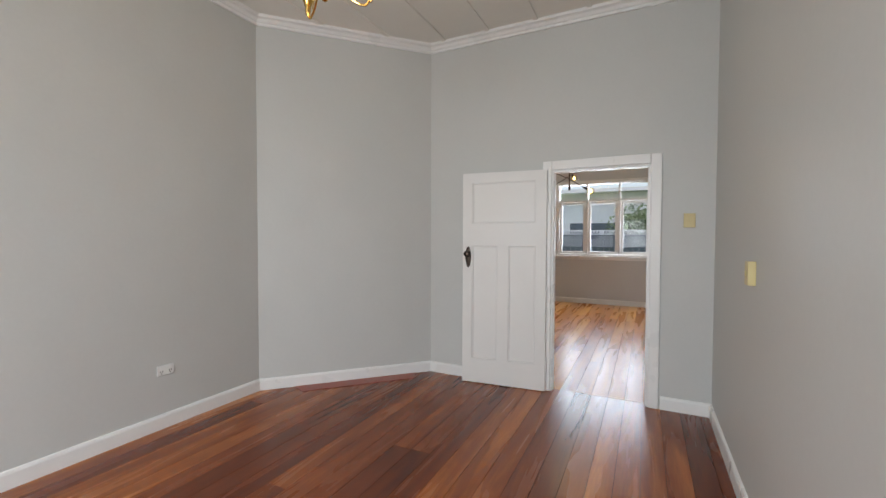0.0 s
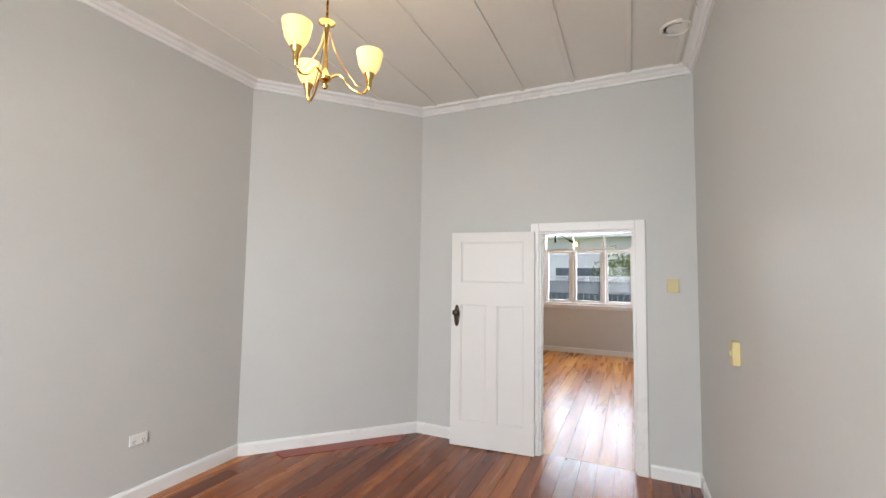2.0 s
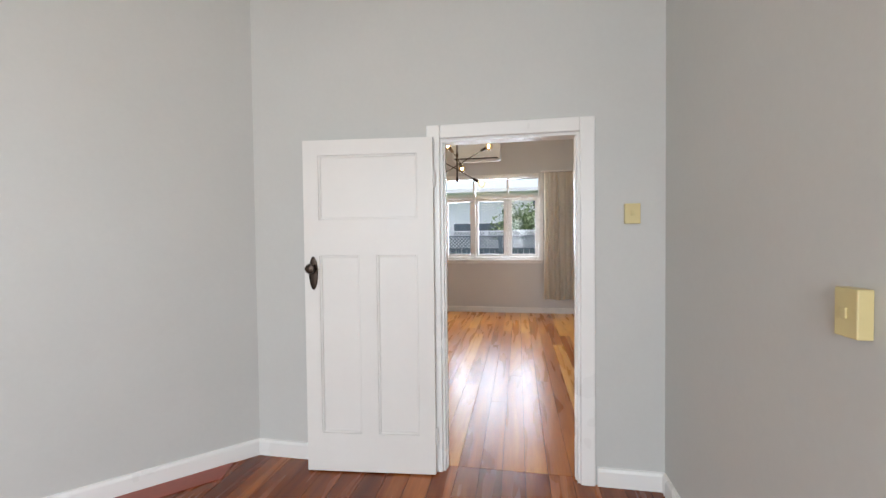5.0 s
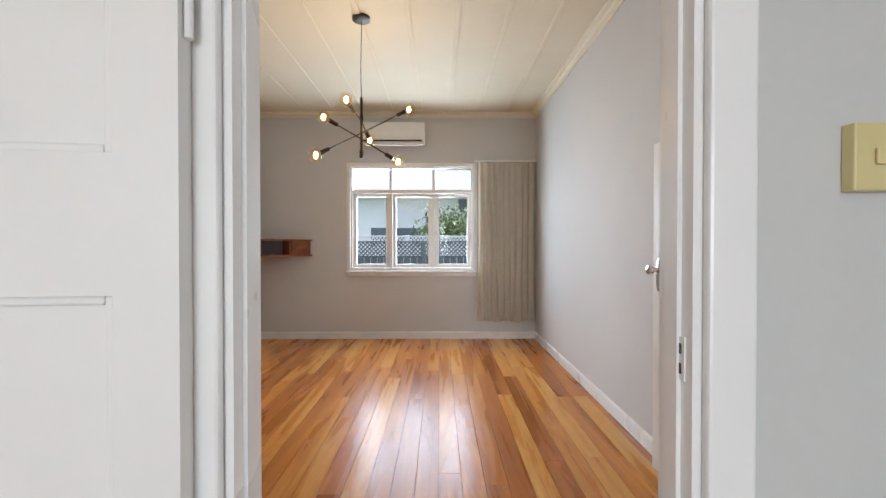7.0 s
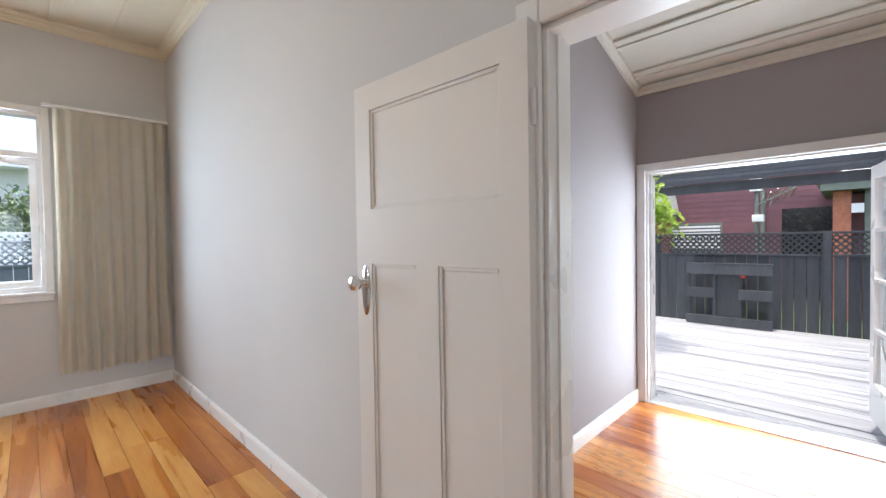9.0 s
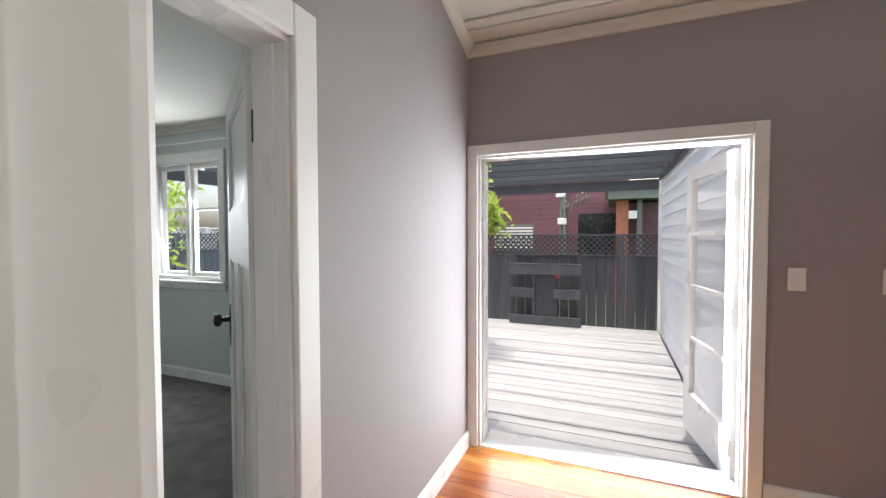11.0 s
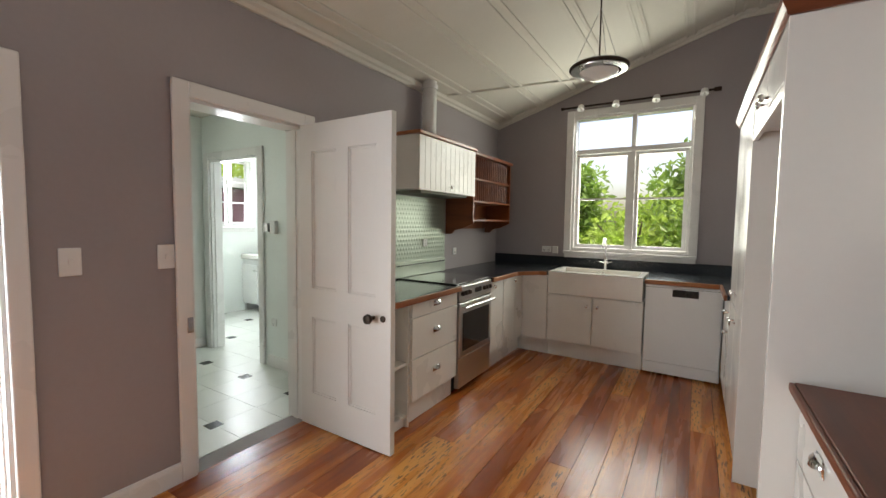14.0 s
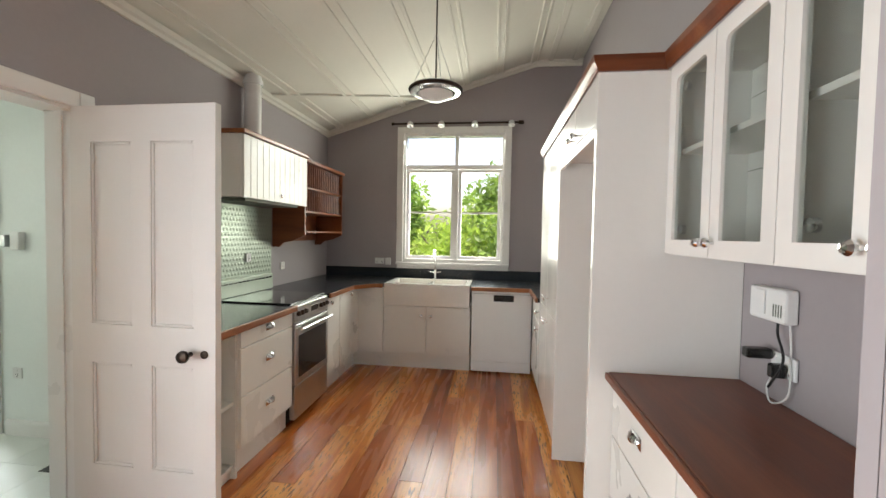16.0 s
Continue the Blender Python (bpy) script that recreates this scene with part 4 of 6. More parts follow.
def curtain(name, axis, n, u0, u1, z0, z1, mat, label, folds, depth=0.045, sway=0.0, tail=1.0):
    """Gathered cloth hung in folds, with a heading tape and hem."""
    root = thing(name, ((u0 + u1) / 2, n, z0) if axis == "y" else (n, (u0 + u1) / 2, z0), label, "curtain")
    rng = random.Random(folds)
    ph = [rng.uniform(-0.7, 0.7) for _ in range(folds + 2)]
    am = [rng.uniform(0.55, 1.15) for _ in range(folds + 2)]
    nu, nz = folds * 10, 16
    bm = bmesh.new()
    grid = []
    for j in range(nz + 1):
        v = j / nz
        row = []
        for i in range(nu + 1):
            s = i / nu * folds
            k = min(int(s), folds)
            f = s - k
            a = am[k] * (1 - f) + am[k + 1] * f
            p = ph[k] * (1 - f) + ph[k + 1] * f
            d = depth * (0.35 + 0.65 * v ** 0.6) * a * math.sin(2 * math.pi * s + p)
            u = u0 + (u1 - u0) * i / nu + 0.012 * math.sin(5 * v + s) * v + sway * v * v
            row.append(bm.verts.new((u, n + d, z1 + (z0 - z1) * v + 0.012 * math.sin(s * 1.7) * v) if axis == "y" else (n + d, u, z1 + (z0 - z1) * v)))
        grid.append(row)
    for a, b in zip(grid, grid[1:]):
        for i in range(nu):
            bm.faces.new((a[i], a[i + 1], b[i + 1], b[i]))
    bmesh.ops.solidify(bm, geom=bm.faces[:], thickness=0.003)
    part("cloth", bm, mat, root, smooth=True)
    return root


c = curtain("curtain", "y", 9.63, 0.425, 1.235, 0.27, 2.57, CURTAIN, "gathered oatmeal curtain drawn beside the window", 9, 0.036)
part("track", boxes((0.36, 1.262, 9.61, 9.66, 2.575, 2.60), bevel=0.004), WHITE, c)

st = thing("strike_plate", (0.287, 4.40, 1.135), "white painted strike plate let into the door jamb", "strike plate")
part("plate", boxes((0.2835, 0.2868, 4.385, 4.41, 1.145, 1.22), bevel=0.001), WHITE, st)
part("latch_hole", boxes((0.2830, 0.2834, 4.393, 4.402, 1.19, 1.208), (0.2830, 0.2834, 4.393, 4.402, 1.155, 1.174)), BLACK, st)

# ---------------------------------------------------------------- kitchen
E0 = 3.20          # front of the east units
S0 = 0.80          # front of the south units
CT = 0.875         # top of the worktop


def knob(parent, at, way, mat=CHROME, r=0.016):
    """A round cupboard knob; way is the outward direction."""
    m = Matrix.Translation(at) @ Vector(way).to_track_quat("Z", "Y").to_matrix().to_4x4()
    part("knob", lathe([(0.006, 0), (0.005, 0.012), (r, 0.018), (r * 1.05, 0.026), (r * 0.7, 0.034), (0.001, 0.036)], m, 14), mat, parent, "chrome knob", smooth=True)


def cup_pull(parent, at, way):
    """A half-round drawer pull on its back plate."""
    m = Matrix.Translation(at) @ pose(0, 0, 0, 0, 0, math.degrees(math.atan2(way[1], way[0])))
    bm = bmesh.new()
    n = 9
    prof = [(0.0, 0.0), (0.012, 0.002), (0.022, -0.010), (0.024, -0.024)]
    rows = []
    for i in range(n):
        a = math.pi * i / (n - 1)
        w = math.cos(a) * 0.042
        rows.append([bm.verts.new(m @ Vector((0.001 + o * math.sin(a), w, 0.012 + u * 1.1 * math.sin(a) + 0.012 * math.sin(a)))) for o, u in prof])
    for a, b in zip(rows, rows[1:]):
        for i in range(len(prof) - 1):
            bm.faces.new((a[i], a[i + 1], b[i + 1], b[i]))
    bmesh.ops.remove_doubles(bm, verts=bm.verts, dist=0.0005)
    bmesh.ops.solidify(bm, geom=bm.faces[:], thickness=0.0015)
    box(bm, 0.0005, 0.003, -0.045, 0.045, -0.016, 0.024, bevel=0.001, m=m)
    part("handle", bm, CHROME, parent, "chrome cup pull", smooth=True)


def front(parent, name, x0, x1, y0, y1, z0, z1, mat=CABINET):
    return part(name, boxes((x0, x1, y0, y1, z0, z1), bevel=0.003), mat, parent)


# drawer unit with an open shelf end
du = thing("drawer_unit", (3.53, 2.48, 0), "cream three-drawer kitchen unit with chrome cup pulls", "kitchen cabinet")
part("body", boxes((E0 + 0.02, 3.868, 2.20, 2.797, 0.16, 0.838)), CABINET, du)
part("plinth", boxes((E0 + 0.05, 3.868, 2.20, 2.797, 0.001, 0.1595)), CABINET, du)
for z0, z1 in ((0.165, 0.450), (0.456, 0.728), (0.734, 0.832)):
    d = front(du, "drawer", E0, E0 + 0.0195, 2.203, 2.794, z0, z1)
    cup_pull(d, (E0 - 0.001, 2.50, (z0 + z1) / 2 + 0.01), (-1, 0))
os_ = thing("open_shelf_unit", (3.6, 2.95, 0), "cream open end shelf unit with rounded shelves", "shelf unit")
part("back", boxes((3.85, 3.868, 2.80, 3.085, 0.0, 0.838)), CABINET, os_)
part("side", boxes((E0 + 0.02, 3.849, 2.80, 2.816, 0.0, 0.838)), CABINET, os_)
for z0 in (0.06, 0.42, 0.815):
    pts = [(3.849, 2.817), (E0 + 0.03, 2.817)] + [(E0 + 0.03 + 0.06 * (1 - math.cos(math.pi / 2 * k / 8)), 3.015 + 0.06 * math.sin(math.pi / 2 * k / 8)) for k in range(9)] + [(3.849, 3.075)]
    part("shelf", prism(pts, z0, z0 + 0.02), CABINET, os_)
part("plinth", boxes((E0 + 0.05, 3.849, 2.817, 3.06, 0.001, 0.0595)), CABINET, os_)


def worktop(name, pts, edge, label, mat=STONE, z=CT, edge_mat=RIMU_EDGE):
    root = thing(name, (*pts[0], z - 0.036), label, "worktop")
    part("slab", prism(pts, z - 0.036, z), mat, root)
    for a, b in zip(edge, edge[1:]):
        a, b = Vector((*a, 0)), Vector((*b, 0))
        d = (b - a).normalized()
        m = Matrix(((d.x, -d.y, 0, a.x), (d.y, d.x, 0, a.y), (0, 0, 1, 0), (0, 0, 0, 1)))
        part("edging", boxes((0.0, (b - a).length, 0.001, 0.02, z - 0.038, z + 0.0015), bevel=0.004, m=m), edge_mat, root, "varnished rimu edging")
    return root


worktop("worktop", [(3.868, 2.195), (3.868, 3.075), (E0 + 0.04, 3.075), (E0 - 0.015, 3.02), (E0 - 0.015, 2.195)], [(E0 - 0.015, 2.195), (E0 - 0.015, 3.02), (E0 + 0.04, 3.075), (3.868, 3.075)], "dark blue-green worktop with a varnished rimu edge")
# corner worktop round the sink; sink opening stays clear of the slab
wt = thing("worktop", (3.5, 0.5, CT - 0.036), "dark blue-green corner worktop with a varnished rimu edge", "worktop")
part("slab", prism([(3.868, 0.05), (3.868, 1.605), (E0 - 0.015, 1.605), (E0 - 0.015, S0 + 0.22), (3.02, S0 + 0.015), (2.935, S0 + 0.015), (2.935, 0.05)], CT - 0.036, CT), STONE, wt)
part("slab", boxes((2.025, 2.934, 0.05, 0.27, CT - 0.036, CT)), STONE, wt)
part("slab", prism([(0.862, 0.05), (2.024, 0.05), (2.024, S0 + 0.015), (1.44, S0 + 0.015), (1.435, 1.425), (0.862, 1.425)], CT - 0.036, CT), STONE, wt)
for a, b in (((E0 - 0.015, 1.605), (E0 - 0.015, S0 + 0.22)), ((E0 - 0.015, S0 + 0.22), (3.02, S0 + 0.015)), ((3.02, S0 + 0.015), (2.935, S0 + 0.015)), ((2.024, S0 + 0.015), (1.457, S0 + 0.015)), ((1.435, S0 + 0.0155), (1.435, 1.425))):
    a, b = Vector((*a, 0)), Vector((*b, 0))
    d = (b - a).normalized()
    nrm = Vector((d.y, -d.x, 0))
    if nrm.dot(Vector((2.3, 2.2, 0)) - a) < 0:
        nrm = -nrm
    m = Matrix(((d.x, nrm.x, 0, a.x), (d.y, nrm.y, 0, a.y), (0, 0, 1, 0), (0, 0, 0, 1)))
    part("edging", boxes((0, (b - a).length, 0.001, 0.02, CT - 0.038, CT + 0.0015), bevel=0.004, m=m), RIMU_EDGE, wt, "varnished rimu edging")
part("upstand", boxes((0.862, 3.868, 0.0315, 0.0495, CT - 0.03, CT + 0.105), bevel=0.002), STONE, wt, "dark upstand against the wall")

# freestanding oven
ov = thing("oven", (3.55, 1.87, 0), "stainless freestanding electric oven with a black glass door", "oven")
part("body", boxes((E0 + 0.03, 3.85, 1.615, 2.19, 0.03, 0.868), bevel=0.004), BLACK, ov, "dark oven sides")
part("hob", boxes((E0 + 0.02, 3.85, 1.61, 2.192, 0.8685, 0.886), bevel=0.003), BLACK_GLASS, ov, "black glass hob")
cp = part("control_panel", boxes((E0 - 0.012, E0 + 0.029, 1.613, 2.192, 0.745, 0.867), bevel=0.006), STEEL, ov)
part("display", boxes((E0 - 0.0145, E0 - 0.0122, 1.815, 1.935, 0.79, 0.83)), BLACK_GLASS, cp, "dark display")
for y in (1.66, 1.715, 1.77, 2.04, 2.095, 2.15):
    m = Matrix.Translation((E0 - 0.0125, y, 0.81)) @ Vector((-1, 0, 0)).to_track_quat("Z", "Y").to_matrix().to_4x4()
    part("dial", lathe([(0.019, 0), (0.018, 0.012), (0.015, 0.022), (0.001, 0.023)], m, 14), DARK_METAL, cp, "dark control dial", smooth=True)
dr = part("oven_door", boxes((E0 - 0.015, E0 + 0.029, 1.615, 2.19, 0.30, 0.735), bevel=0.006), STEEL, ov)
part("window", boxes((E0 - 0.0175, E0 - 0.0152, 1.665, 2.14, 0.345, 0.65), bevel=0.0008), BLACK_GLASS, dr, "black glass oven window")
part("handle", rods(((E0 - 0.055, 1.63, 0.70), (E0 - 0.055, 2.175, 0.70), 0.012), ((E0 - 0.055, 1.66, 0.70), (E0 - 0.014, 1.66, 0.70), 0.008), ((E0 - 0.055, 2.145, 0.70), (E0 - 0.014, 2.145, 0.70), 0.008), seg=12), STEEL, dr, smooth=True)
part("storage_drawer", boxes((E0 - 0.012, E0 + 0.029, 1.615, 2.19, 0.05, 0.292), bevel=0.005), STEEL, ov)
for x in (3.28, 3.80):
    for y in (1.66, 2.15):
        part("foot", rods(((x, y, 0.0005), (x, y, 0.03), 0.016)), BLACK, ov)

tr = thing("vent_box", (3.81, 1.86, 0.887), "grey-green slotted metal box along the back of the hob", "box")
part("case", boxes((3.775, 3.848, 1.45, 2.26, 0.8865, 1.02), bevel=0.004), SPLASH, tr)
for i in range(14):
    y = 1.475 + i * 0.055
    part("slot", boxes((3.7725, 3.7748, y, y + 0.042, 0.985, 0.994)), BLACK, tr)
part("foot", boxes((3.785, 3.84, 2.20, 2.255, CT + 0.0003, 0.8862)), BLACK, tr)
part("end_cap", boxes((3.772, 3.85, 2.261, 2.32, CT + 0.0003, 1.025), bevel=0.004), BLACK, tr)

# corner cupboard beside the oven
cc = thing("corner_cabinet", (3.5, 1.2, 0), "cream corner base cupboard with chrome knobs", "kitchen cabinet")
part("body", prism([(3.868, 0.06), (3.868, 1.60), (E0 + 0.02, 1.60), (E0 + 0.02, S0 - 0.02), (2.93, S0 - 0.02), (2.93, 0.06)], 0.16, 0.838), CABINET, cc)
part("plinth", prism([(3.868, 0.06), (3.868, 1.60), (E0 + 0.06, 1.60), (E0 + 0.06, S0 - 0.06), (2.93, S0 - 0.06), (2.93, 0.06)], 0.001, 0.1595), CABINET, cc)
for y0, y1, ky in ((1.313, 1.598, 1.55), (1.01, 1.307, 1.06)):
    d = front(cc, "door", E0, E0 + 0.0195, y0, y1, 0.165, 0.832)
    knob(d, (E0, ky, 0.79), (-1, 0, 0))
part("filler_panel", boxes((2.932, E0 + 0.019, S0 - 0.019, S0, 0.165, 0.832), bevel=0.002), CABINET, cc)
part("filler_panel", boxes((E0, E0 + 0.0195, S0 + 0.001, 1.006, 0.165, 0.832), bevel=0.002), CABINET, cc)
# sink
sk = thing("belfast_sink", (2.48, 0.53, 0.63), "white glazed ceramic double butler sink", "sink")
bm = boxes((2.04, 2.92, 0.275, 0.335, 0.66, 0.885), (2.04, 2.92, 0.755, 0.815, 0.66, 0.885), (2.04, 2.09, 0.335, 0.755, 0.66, 0.885), (2.87, 2.92, 0.335, 0.755, 0.66, 0.885), (2.46, 2.50, 0.335, 0.755, 0.66, 0.865), (2.09, 2.46, 0.335, 0.755, 0.66, 0.69), (2.50, 2.87, 0.335, 0.755, 0.66, 0.69))
bmesh.ops.remove_doubles(bm, verts=bm.verts, dist=0.0003)
part("basin", bm, CERAMIC, sk)
for x in (2.28, 2.69):
    part("plug_hole", lathe([(0.03, 0.0005), (0.03, 0.003), (0.018, 0.003), (0.002, 0.001)], Matrix.Translation((x, 0.54, 0.69)), 14), CHROME, sk, smooth=True)
su = thing("sink_cabinet", (2.48, 0.45, 0), "cream two-door cupboard under the sink", "kitchen cabinet")
part("body", boxes((2.03, 2.928, 0.06, S0 - 0.0205, 0.16, 0.655)), CABINET, su)
part("plinth", boxes((2.03, 2.928, 0.06, S0 - 0.06, 0.001, 0.1595)), CABINET, su)
for x0, x1, kx in ((2.033, 2.477, 2.43), (2.483, 2.925, 2.53)):
    d = front(su, "door", x0, x1, S0 - 0.02, S0, 0.165, 0.652)
    knob(d, (kx, S0, 0.56), (0, 1, 0))
tp = thing("kitchen_tap", (2.48, 0.19, CT), "chrome gooseneck mixer tap behind the sink", "tap")
part("body", lathe([(0.03, 0.0005), (0.03, 0.008), (0.018, 0.012), (0.018, 0.10), (0.022, 0.11), (0.012, 0.13), (0.010, 0.15)], Matrix.Translation((2.48, 0.19, CT))), CHROME, tp, smooth=True)
part("spout", tube(bend([(2.48, 0.19, CT + 0.14), (2.48, 0.19, CT + 0.26), (2.48, 0.24, CT + 0.33), (2.48, 0.33, CT + 0.32), (2.48, 0.37, CT + 0.25)]), 0.010), CHROME, tp, smooth=True)
for s in (-1, 1):
    part("lever", rods(((2.48, 0.19, CT + 0.07), (2.48 + s * 0.07, 0.20, CT + 0.085), 0.008, 0.006)), CHROME, tp, smooth=True)
# dishwasher
dw = thing("dishwasher", (1.72, 0.45, 0), "white freestanding dishwasher with a dark control recess", "dishwasher")
part("body", boxes((1.422, 2.018, 0.08, S0 - 0.025, 0.03, 0.836)), PLASTIC, dw)
d = part("door", boxes((1.424, 2.016, S0 - 0.0245, S0, 0.125, 0.832), bevel=0.006), PLASTIC, dw)
part("grip", boxes((1.60, 1.80, S0 + 0.0003, S0 + 0.004, 0.735, 0.80), bevel=0.001), BLACK, d, "dark grip recess with display")
part("trim_line", boxes((1.426, 2.014, S0 + 0.0003, S0 + 0.002, 0.808, 0.811)), GREENGREY, d)
part("kickplate", boxes((1.424, 2.016, S0 - 0.03, S0 - 0.012, 0.02, 0.12), bevel=0.003), PLASTIC, dw)
for x in (1.45, 1.99):
    part("foot", rods(((x, 0.7, 0.0005), (x, 0.7, 0.03), 0.015)), BLACK, dw)
# lower return unit beside the dishwasher
ru = thing("return_cabinet", (1.14, 1.1, 0), "cream narrow base cupboard with chrome knobs", "kitchen cabinet")
part("body", boxes((0.862, 1.398, 0.82, 1.425, 0.10, 0.838)), CABINET, ru)
part("plinth", boxes((0.862, 1.36, 0.82, 1.425, 0.001, 0.0995)), CABINET, ru)
front(ru, "drawer", 1.3985, 1.418, 0.825, 1.422, 0.655, 0.832)
front(ru, "door", 1.3985, 1.418, 0.825, 1.422, 0.105, 0.649)
knob(ru, (1.418, 1.36, 0.745), (1, 0, 0))
knob(ru, (1.418, 1.36, 0.60), (1, 0, 0))

# tall pantry and fridge recess
pu = thing("pantry_cabinet", (1.14, 1.9, 0), "tall white gloss pantry cupboard", "pantry")
part("body", boxes((0.862, 1.398, 1.43, 2.31, 0.10, 2.04)), PANTRY, pu)
part("plinth", boxes((0.862, 1.36, 1.43, 2.31, 0.001, 0.0995)), PANTRY, pu)
part("side_panel", boxes((0.862, 1.42, 2.3115, 2.33, 0.001, 2.04), bevel=0.002), PANTRY, pu)
for y0, y1, ky in ((1.433, 1.868, 1.82), (1.872, 2.308, 1.92)):
    for z0, z1, kz in ((0.105, 0.86, 0.78), (0.866, 2.036, 0.95)):
        d = front(pu, "door", 1.3985, 1.418, y0, y1, z0, z1, PANTRY)
        knob(d, (1.418, ky, kz), (1, 0, 0))
fu = thing("fridge_surround", (1.14, 2.78, 0), "tall white fridge recess with two small cupboards above", "fridge surround")
part("end_panel", boxes((0.862, 1.42, 3.195, 3.225, 0.001, 2.04), bevel=0.002), PANTRY, fu)
part("top_box", boxes((0.862, 1.398, 2.332, 3.1935, 1.84, 2.04)), PANTRY, fu)
part("rail", boxes((1.3985, 1.418, 2.332, 3.1935, 1.80, 1.845), bevel=0.002), PANTRY, fu)
for y0, y1, ky in ((2.335, 2.758, 2.70), (2.762, 3.19, 2.82)):
    d = front(fu, "door", 1.3985, 1.418, y0, y1, 1.85, 2.036, PANTRY)
    knob(d, (1.418, ky, 1.89), (1, 0, 0))
CROWN = [(0, 0), (0, 0.055), (-0.028, 0.055), (-0.024, 0.035), (-0.012, 0.015), (-0.008, 0)]
cr = thing("crown_moulding", (1.3, 3.2, 2.042), "red-brown timber crown moulding along the cupboard tops", "crown moulding")
part("moulding", sweep(CROWN, [(1.418, 1.43, 2.042), (1.418, 3.225, 2.042), (1.162, 3.228, 2.042), (1.162, 4.375, 2.042)]), RED_WOOD, cr)

# sideboard and glazed wall cupboards
sb = thing("sideboard", (1.1, 3.8, 0), "cream drawer sideboard with chrome cup pulls", "sideboard")
part("body", boxes((0.862, 1.308, 3.228, 4.375, 0.10, 0.828)), CABINET, sb)
part("plinth", boxes((0.862, 1.27, 3.228, 4.375, 0.001, 0.0995)), CABINET, sb)
for y0, y1 in ((3.232, 3.80), (3.806, 4.372)):
    for z0, z1 in ((0.105, 0.36), (0.366, 0.61), (0.616, 0.822)):
        d = front(sb, "drawer", 1.3085, 1.328, y0, y1, z0, z1)
        cup_pull(d, (1.329, (y0 + y1) / 2, (z0 + z1) / 2 + 0.01), (1, 0))
st2 = thing("timber_worktop", (1.1, 3.8, 0.83), "dark brown varnished timber sideboard top", "worktop")
part("slab", boxes((0.862, 1.345, 3.228, 4.377, 0.830, 0.862), bevel=0.004), BROWN_TOP, st2)
part("nosing", boxes((1.3455, 1.36, 3.228, 4.377, 0.832, 0.860), bevel=0.005), BROWN_TOP, st2)

gc = thing("glazed_wall_cabinet", (1.0, 3.8, 1.335), "white wall cupboard with arched glazed doors", "wall cabinet")
part("carcass", boxes((0.862, 0.875, 3.228, 4.376, 1.335, 2.04), (0.8755, 1.138, 3.228, 3.246, 1.335, 2.04), (0.8755, 1.138, 4.358, 4.376, 1.335, 2.04), (0.8755, 1.138, 3.2465, 4.3575, 1.335, 1.353), (0.8755, 1.138, 3.2465, 4.3575, 2.022, 2.04), (0.8755, 1.138, 3.86, 3.878, 1.3535, 2.0215)), PANTRY, gc)
for z0 in (1.715,):
    part("shelf", boxes((0.8755, 1.11, 3.2465, 3.8595, z0, z0 + 0.018)), PANTRY, gc)
    part("shelf", boxes((0.8755, 1.11, 3.8785, 4.3575, z0, z0 + 0.018)), PANTRY, gc)
for zz in (1.65, 1.92):
    part("board_joint", boxes((0.8752, 0.8762, 3.2465, 3.8595, zz, zz + 0.003)), GREENGREY, gc)


def glazed_door(y0, y1, knob_y):
    w, x0, x1 = 0.052, 1.1395, 1.16
    bm = boxes((x0, x1, y0, y0 + w, 1.34, 2.035), (x0, x1, y1 - w, y1, 1.34, 2.035), (x0, x1, y0 + w, y1 - w, 1.34, 1.34 + w), (x0, x1, y0 + w, y1 - w, 2.035 - w, 2.035))
    for s, yy in ((1, y0 + w), (-1, y1 - w)):
        pts = [(yy, 2.035 - w), (yy, 2.035 - w - 0.022), (yy + s * 0.004, 2.035 - w - 0.010), (yy + s * 0.011, 2.035 - w - 0.003), (yy + s * 0.022, 2.035 - w)]
        f = bm.faces.new([bm.verts.new((x0, a, b)) for a, b in pts])
        r = bmesh.ops.extrude_face_region(bm, geom=[f])
        bmesh.ops.translate(bm, vec=(x1 - x0, 0, 0), verts=[v for v in r["geom"] if isinstance(v, bmesh.types.BMVert)])
    d = part("door", bm, PANTRY, gc)
    p = part("pane", boxes((1.148, 1.151, y0 + w - 0.004, y1 - w + 0.004, 1.34 + w - 0.004, 2.035 - w + 0.004)), GLASS_CAB, d, "clear glass pane")
    p.visible_shadow = False
    knob(d, (1.16, knob_y, 1.385), (1, 0, 0), r=0.015)
    for zz in (1.43, 1.95):
        hy = y0 + w + 0.012 if knob_y > (y0 + y1) / 2 else y1 - w - 0.012
        part("hinge", rods(((1.135, hy, zz), (1.12, hy, zz), 0.017), seg=12), STEEL, d, "round concealed hinge", smooth=True)


for y0, y1, k in ((3.25, 3.566, 3.54), (3.57, 3.866, 3.596), (3.87, 4.126, 4.10), (4.13, 4.374, 4.156)):
    glazed_door(y0, y1, k)

md = thing("modem", (0.862, 3.52, 1.2), "white wall-mounted modem box with cables", "modem")
part("case", boxes((0.8625, 0.905, 3.34, 3.52, 1.13, 1.24), bevel=0.008), PLASTIC, md)
part("side_box", boxes((0.9055, 0.911, 3.38, 3.43, 1.15, 1.23), bevel=0.003), PLASTIC, md)
for i in range(4):
    part("vent", boxes((0.9052, 0.9065, 3.465 + i * 0.012, 3.47 + i * 0.012, 1.15, 1.19)), GREENGREY, md)
sk2 = power_socket((0.862, 3.47, 0.99), 0, "white double power socket with a black plug pack in it")
pp = thing("power_adapter", (0.875, 3.44, 0.99), "black plug-in power adapter", "adapter")
